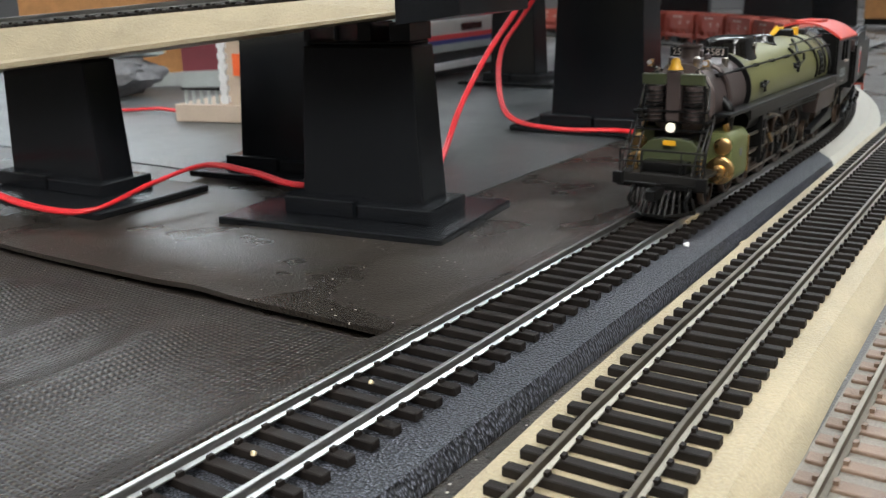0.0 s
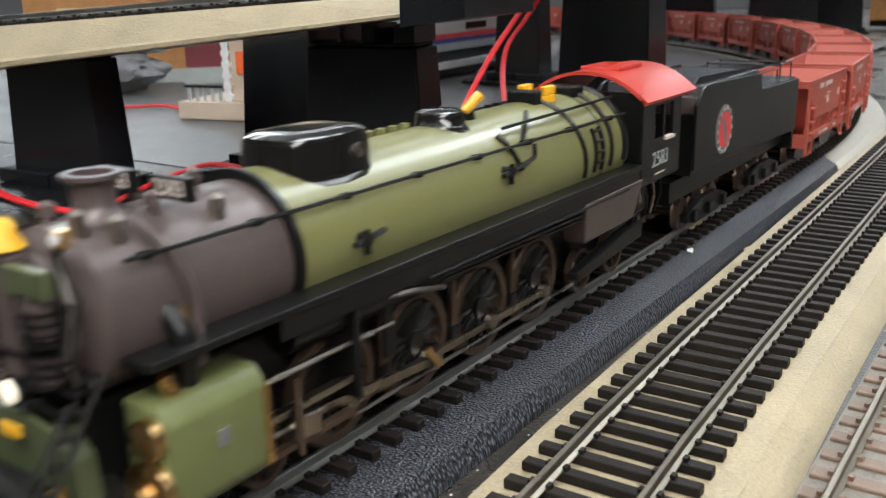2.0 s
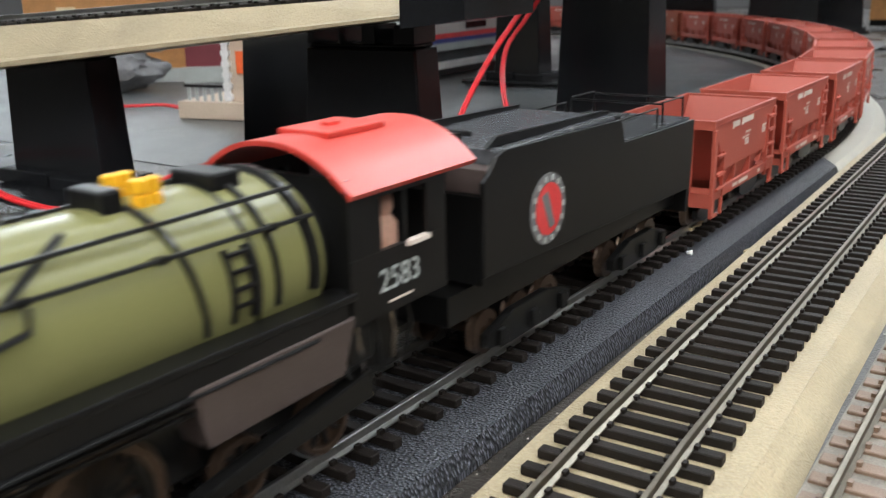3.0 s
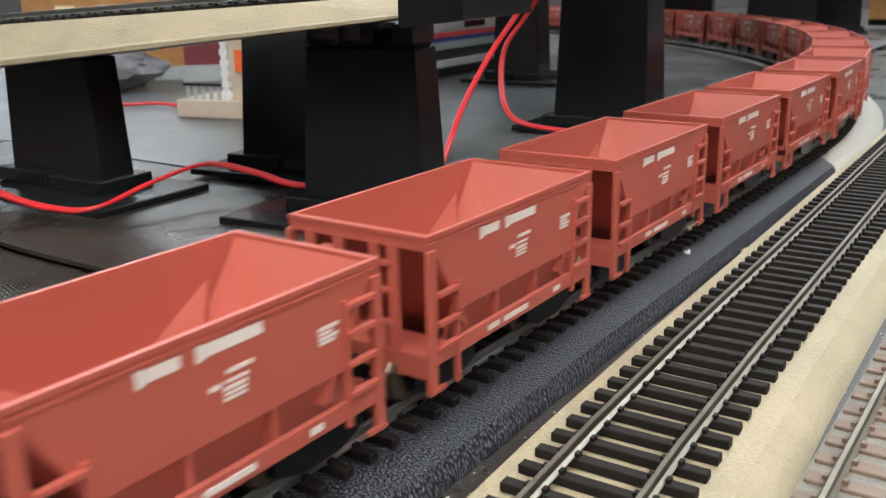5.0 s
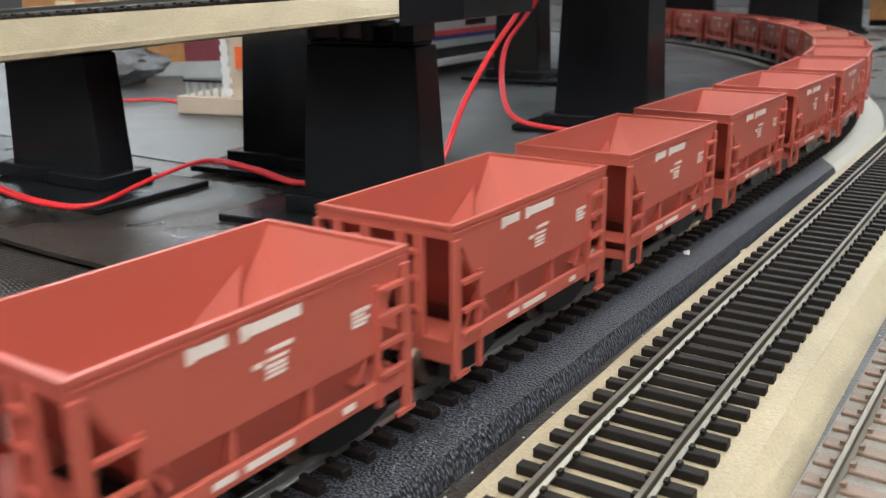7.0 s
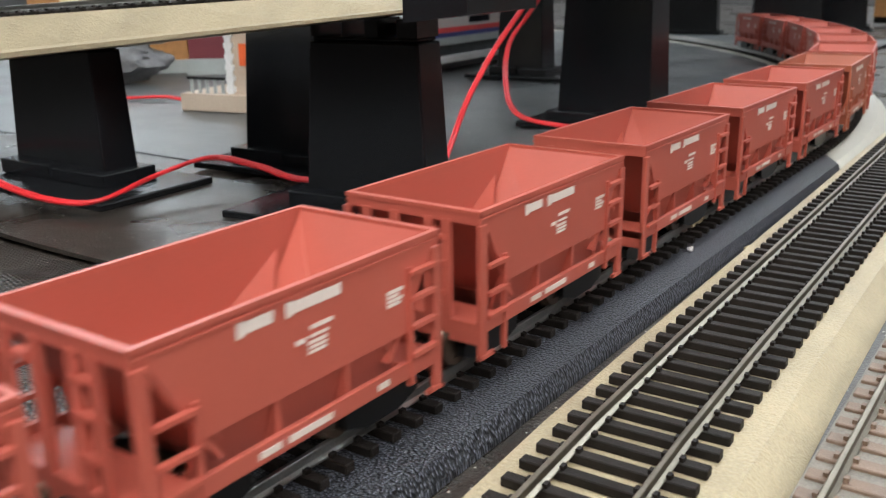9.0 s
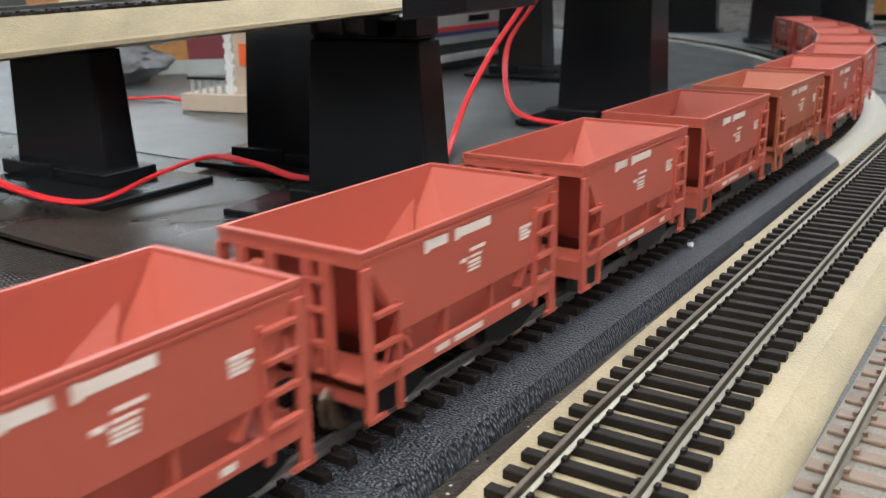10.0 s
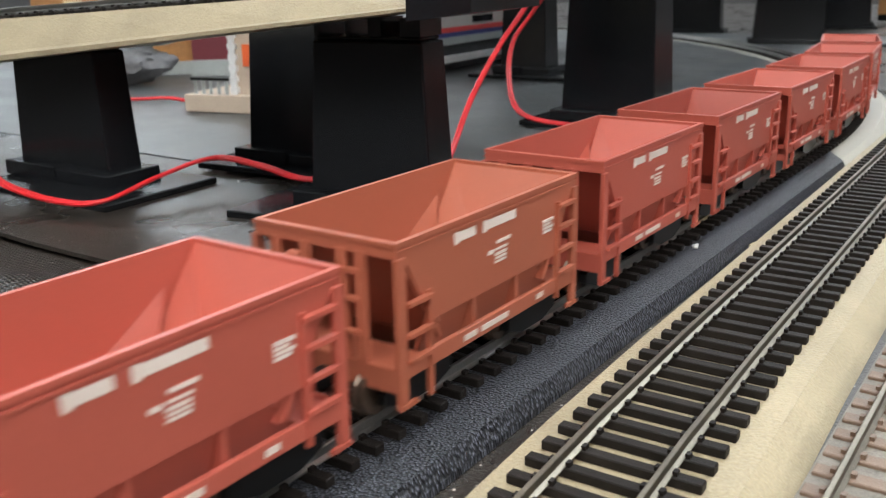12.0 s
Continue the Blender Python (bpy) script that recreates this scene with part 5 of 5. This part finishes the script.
    for side in (-1, 1):
        x0, x1 = sorted((side * 0.0108, side * 0.0118))
        bm = box(bmn(), x0, x1, Y(DRIVERS[0]) - Y(mid), Y(DRIVERS[3]) - Y(mid), -0.0008, 0.0008)
        for y in DRIVERS:
            rod(bm, (x0 - 0.0003, y - mid, 0), (x1 + 0.0003, y - mid, 0), 0.0017, seg=12)
        rods.append((part("side_rod", bm, STEEL, e, "steel side rod"), Y(mid), side))
    mains = []
    for side in (-1, 1):
        x0, x1 = sorted((side * 0.0124, side * 0.0134))
        n = DRIVERS[1] - 0.3440
        bm = box(bmn(), x0, x1, -n, 0, -0.0009, 0.0009)
        rod(bm, (x0 - 0.0004, 0, 0), (x1 + 0.0004, 0, 0), 0.0019, seg=12)
        rod(bm, (x0, -n, 0), (x1 + 0.0004, -n, 0), 0.0014, seg=12)
        mr = part("main_rod", bm, STEEL, e, "steel main rod")
        part("crosshead", box(bmn(), *sorted((side * 0.0138, side * 0.0164)), -n - 0.0032, -n + 0.0030, -0.0019, 0.0021), STEEL, mr, "steel crosshead", bevel=0.0004)
        part("combination_lever", hexa(bmn(), [(side * 0.0166, -n - 0.0030, -0.0040), (side * 0.0172, -n - 0.0030, -0.0040), (side * 0.0172, -n - 0.0018, -0.0040), (side * 0.0166, -n - 0.0018, -0.0040)][::side],
                                       [(side * 0.0166, -n - 0.0045, 0.0092), (side * 0.0172, -n - 0.0045, 0.0092), (side * 0.0172, -n - 0.0033, 0.0092), (side * 0.0166, -n - 0.0033, 0.0092)][::side]), TYRE, mr)
        part("return_crank", hexa(bmn(), [(side * 0.0140, -0.0013, -0.0010), (side * 0.0148, -0.0013, -0.0010), (side * 0.0148, 0.0013, -0.0010), (side * 0.0140, 0.0013, -0.0010)][::side],
                                  [(side * 0.0140, -0.0062, 0.0036), (side * 0.0148, -0.0062, 0.0036), (side * 0.0148, -0.0040, 0.0040), (side * 0.0140, -0.0040, 0.0040)][::side]), BRASS, mr, "brass return crank", bevel=0.0002)
        mains.append((mr, n, side))
    return e, turning, rods, mains


def tender():
    t = thing("coal_tender", "black model tender with round red emblem", "tender", pose(0, TENDER_AT, 0))

    def Y(v):
        return v - TENDER_AT
    for side in (-1, 1):
        x0, x1 = sorted((side * 0.0163, side * 0.0174))
        prof = [(Y(0.5205), 0.0320), (Y(0.6400), 0.0280), (Y(0.6410), 0.0490), (Y(0.5890), 0.0495), (Y(0.5870), 0.0560), (Y(0.5290), 0.0575), (Y(0.5255), 0.0565), (Y(0.5235), 0.0535), (Y(0.5205), 0.0520)]
        part("side", prism(bmn(), prof, x0, x1, "X"), BLACK, t, bevel=0.0003)
        part("coping", prism(bmn(), [(Y(0.528), 0.0576), (Y(0.587), 0.0562), (Y(0.587), 0.0580), (Y(0.532), 0.0594)], *sorted((side * 0.0125, side * 0.0136)), "X"), BLACK, t)
        # emblem as plain rings and a bar
        em = part("emblem", rod(bmn(), (side * 0.0173, Y(0.5475), 0.0412), (side * 0.01765, Y(0.5475), 0.0412), 0.0082, seg=40), BADGE, t, "round grey emblem with red centre")
        part("disc", rod(bmn(), (side * 0.0176, Y(0.5475), 0.0412), (side * 0.01785, Y(0.5475), 0.0412), 0.0060, seg=40), STRIPERED, em)
        part("bar", hexa(bmn(), [(side * 0.01786, Y(0.5475) + 0.0002, 0.0366), (side * 0.0179, Y(0.5475) + 0.0002, 0.0366), (side * 0.0179, Y(0.5475) + 0.0026, 0.0372), (side * 0.01786, Y(0.5475) + 0.0026, 0.0372)][::side],
                         [(side * 0.01786, Y(0.5475) - 0.0036, 0.0446), (side * 0.0179, Y(0.5475) - 0.0036, 0.0446), (side * 0.0179, Y(0.5475) - 0.0008, 0.0454), (side * 0.01786, Y(0.5475) - 0.0008, 0.0454)][::side]), BADGE, em)
        for k in range(14):
            a = math.tau * k / 14
            c = Vector((side * 0.0178, Y(0.5475) + 0.0071 * math.cos(a), 0.0412 + 0.0071 * math.sin(a)))
            part("letter_bar", box(bmn(), c.x - 0.00012, c.x + 0.00012, c.y - 0.0006, c.y + 0.0006, c.z - 0.0006, c.z + 0.0006), SLATE, em)
    part("tank", box(bmn(), -0.0162, 0.0162, Y(0.5215), Y(0.6400), 0.0300, 0.0488), BLACK, t)
    part("bunker_deck", box(bmn(), -0.0160, 0.0160, Y(0.5290), Y(0.5860), 0.0490, 0.0572), DECKGREY, t, "grey tender deck", bevel=0.0004)
    part("rear_wall", box(bmn(), -0.0160, 0.0160, Y(0.5862), Y(0.5890), 0.0490, 0.0565), BLACK, t)
    part("rear_deck", box(bmn(), -0.0161, 0.0161, Y(0.5892), Y(0.6400), 0.0489, 0.0497), DECKGREY, t)
    part("front_wall", box(bmn(), -0.0160, 0.0160, Y(0.5230), Y(0.5285), 0.0490, 0.0540), GREY, t)
    bm = box(bmn(), -0.0030, 0.0030, Y(0.5330), Y(0.5345), 0.0573, 0.0590)
    rod(bm, (-0.0040, Y(0.5370), 0.0585), (0.0040, Y(0.5370), 0.0585), 0.0007)
    part("hatch_handle", bm, BLACK, t)
    for x in (-0.0145, 0.0145):
        for y0, y1, z in ((0.5920, 0.6180, 0.0548), (0.6220, 0.6380, 0.0560)):
            part("deck_rail", pipe(bmn(), [(x, Y(y0), 0.0497), (x, Y(y0), z), (x, Y(y1), z), (x, Y(y1), 0.0497)], 0.0003, 5), BLACK, t)
    for y in (0.6220, 0.6380):
        part("deck_rail", pipe(bmn(), [(-0.0145, Y(y), 0.0497), (-0.0145, Y(y), 0.0555), (0.0145, Y(y), 0.0555), (0.0145, Y(y), 0.0497)], 0.0003, 5), BLACK, t)
    part("water_hatch", rod(bmn(), (0, Y(0.610), 0.0497), (0, Y(0.610), 0.0515), 0.0050, seg=16), BLACK, t)
    part("frame", box(bmn(), -0.0120, 0.0120, Y(0.5150), Y(0.6440), 0.0220, 0.0285), BLACK, t)
    part("end_beam", box(bmn(), -0.0160, 0.0160, Y(0.6412), Y(0.6435), 0.0200, 0.0275), BLACK, t)
    part("coupler", box(bmn(), -0.0016, 0.0016, Y(0.6436), Y(0.6540), 0.0150, 0.0185), BLACK, t)
    part("drawbar", box(bmn(), -0.0020, 0.0020, Y(0.5040), Y(0.5150), 0.0200, 0.0215), BLACK, t)
    for c in (0.5480, 0.6130):
        tr = part("truck", box(bmn(), -0.0090, 0.0090, Y(c) - 0.004, Y(c) + 0.004, 0.0140, 0.0220), BLACK, t)
        for side in (-1, 1):
            prof = [(Y(c) - 0.0195, 0.0130), (Y(c) - 0.010, 0.0115), (Y(c) + 0.010, 0.0115), (Y(c) + 0.0195, 0.0130), (Y(c) + 0.0195, 0.0160), (Y(c) + 0.008, 0.0190), (Y(c) - 0.008, 0.0190), (Y(c) - 0.0195, 0.0160)]
            part("side_frame", prism(bmn(), prof, *sorted((side * 0.0112, side * 0.0134)), "X"), BLACK, tr, bevel=0.0003)
        for dy in (-0.0145, 0.0, 0.0145):
            bm = rod(bmn(), (-0.0095, Y(c) + dy, 0.0148), (0.0095, Y(c) + dy, 0.0148), 0.0012)
            for side in (-1, 1):
                turned(bm, [(0.0050, 0.0), (0.0056, 0.0002), (0.0053, 0.0008), (0.0052, 0.0022), (0.0030, 0.0022), (0.0030, 0.0016), (0.0008, 0.0016)], 20, (side * 0.0075, Y(c) + dy, 0.0148), "X")
            part("wheelset", bm, TYRE, tr)
            for side in (-1, 1):
                part("journal_box", box(bmn(), *sorted((side * 0.0134, side * 0.0148)), Y(c) + dy - 0.0016, Y(c) + dy + 0.0016, 0.0125, 0.0165), BLACK, tr, bevel=0.0003)
    return t


def crumbs():
    """Small bits lying about the tracks."""
    for x, y, z, r, mat, label in ((-0.0010, 0.1045, 0.0072, 0.0006, TANJOIN, "yellowish crumb lying between the rails"), (-0.0020, 0.1400, 0.0072, 0.0006, TANJOIN, "yellowish crumb lying on a tie"),
                                   (0.0170, 0.2790, 0.0051, 0.0011, STRIPEWHITE, "white chip lying on the black strip"), (0.0290, 0.3010, 0.0012, 0.0016, CREAM, "cream chip between the two beds")):
        bm = bmn()
        bmesh.ops.create_icosphere(bm, subdivisions=2, radius=r)
        for v in bm.verts:
            v.co *= 1 + 0.5 * noise.noise(v.co * 1500)
            v.co.z = max(v.co.z, -r * 0.4)
        ob = part("crumb", bm, mat)
        ob.location = (x, y, z + r * 0.4)
        tagged(ob, label, "crumb")


# ---- build ----
hall()
coverings()
engine_ob, driver_list, rod_list, main_list = engine()
tender_ob = tender()
ore_list = ore_train()
pier(-0.1010, 0.268, 8, 0.0728, notch=0.0065, bw=0.052, bd=0.020, w=0.094, d=0.062, base_shift=(-0.005, 0.002), taper=0.86)
pier(-0.2530, 0.243, 3, 0.0600, bw=0.060, bd=0.018, base_shift=(0.012, -0.004), d=0.060, taper=0.90)
pier(-0.1835, 0.318, 7, 0.082, z=0.0048)
pier(-0.1100, 0.497, 3, 0.115, z=0.0048, bw=0.056, bd=0.032, base_shift=(-0.004, 0))
pier(-0.283, 0.700, 5, 0.105, z=0.0048, bw=0.042)
pier(-0.355, 1.300, 10, 0.13, z=0.0005, bw=0.070)
pier(-0.190, 1.150, 20, 0.13, z=0.0005, bw=0.080)
pier(-0.205, 1.52, 10, 0.13, z=0.0005, bw=0.070)
ramp()
decks()
crumbs()
wires()
coach()
station()
track_one()
track_two()
track_three()


def times():
    out = [0.0, 0.034, 0.1]
    while out[-1] < 11.85:
        out.append(round(out[-1] + 0.1, 3))
    return out + [11.966, 12.0]


def motions():
    def ride(ob, at, reach):
        rows = []
        for t in times():
            s = at - SPEED * t
            a, b = on_line(s - reach), on_line(s + reach)
            way, mid = b - a, (a + b) / 2
            rows.append((t, Matrix.Translation(mid) @ Matrix.Rotation(math.atan2(-way.x, way.y), 4, "Z")))
        walk(ob, rows)
    ride(engine_ob, ENGINE_AT, 0.05)
    ride(tender_ob, TENDER_AT, 0.0325)
    for i, ob in enumerate(ore_list):
        ride(ob, CAR_FIRST + CAR_STEP * i, 0.0225)
    # wheels roll forward, rods follow the crank pins
    start = 0.6
    for ax, x, y in driver_list:
        walk(ax, [(t, Matrix.Translation((x, y, 0.0095 + DRIVER_R)) @ Matrix.Rotation(start + SPEED * t / DRIVER_R, 4, "X")) for t in times()])

    def pin(t):
        a = start + SPEED * t / DRIVER_R
        return -math.sin(a) * CRANK, math.cos(a) * CRANK
    for ob, y, side in rod_list:
        walk(ob, [(t, pose(0, y + pin(t)[0], 0.0095 + DRIVER_R + pin(t)[1])) for t in times()])
    for ob, n, side in main_list:
        rows = []
        for t in times():
            dy, dz = pin(t)
            rows.append((t, Matrix.Translation((0, DRIVERS[1] - ENGINE_AT + dy, 0.0095 + DRIVER_R + dz)) @ Matrix.Rotation(math.atan2(dz, n), 4, "X")))
        walk(ob, rows)


motions()
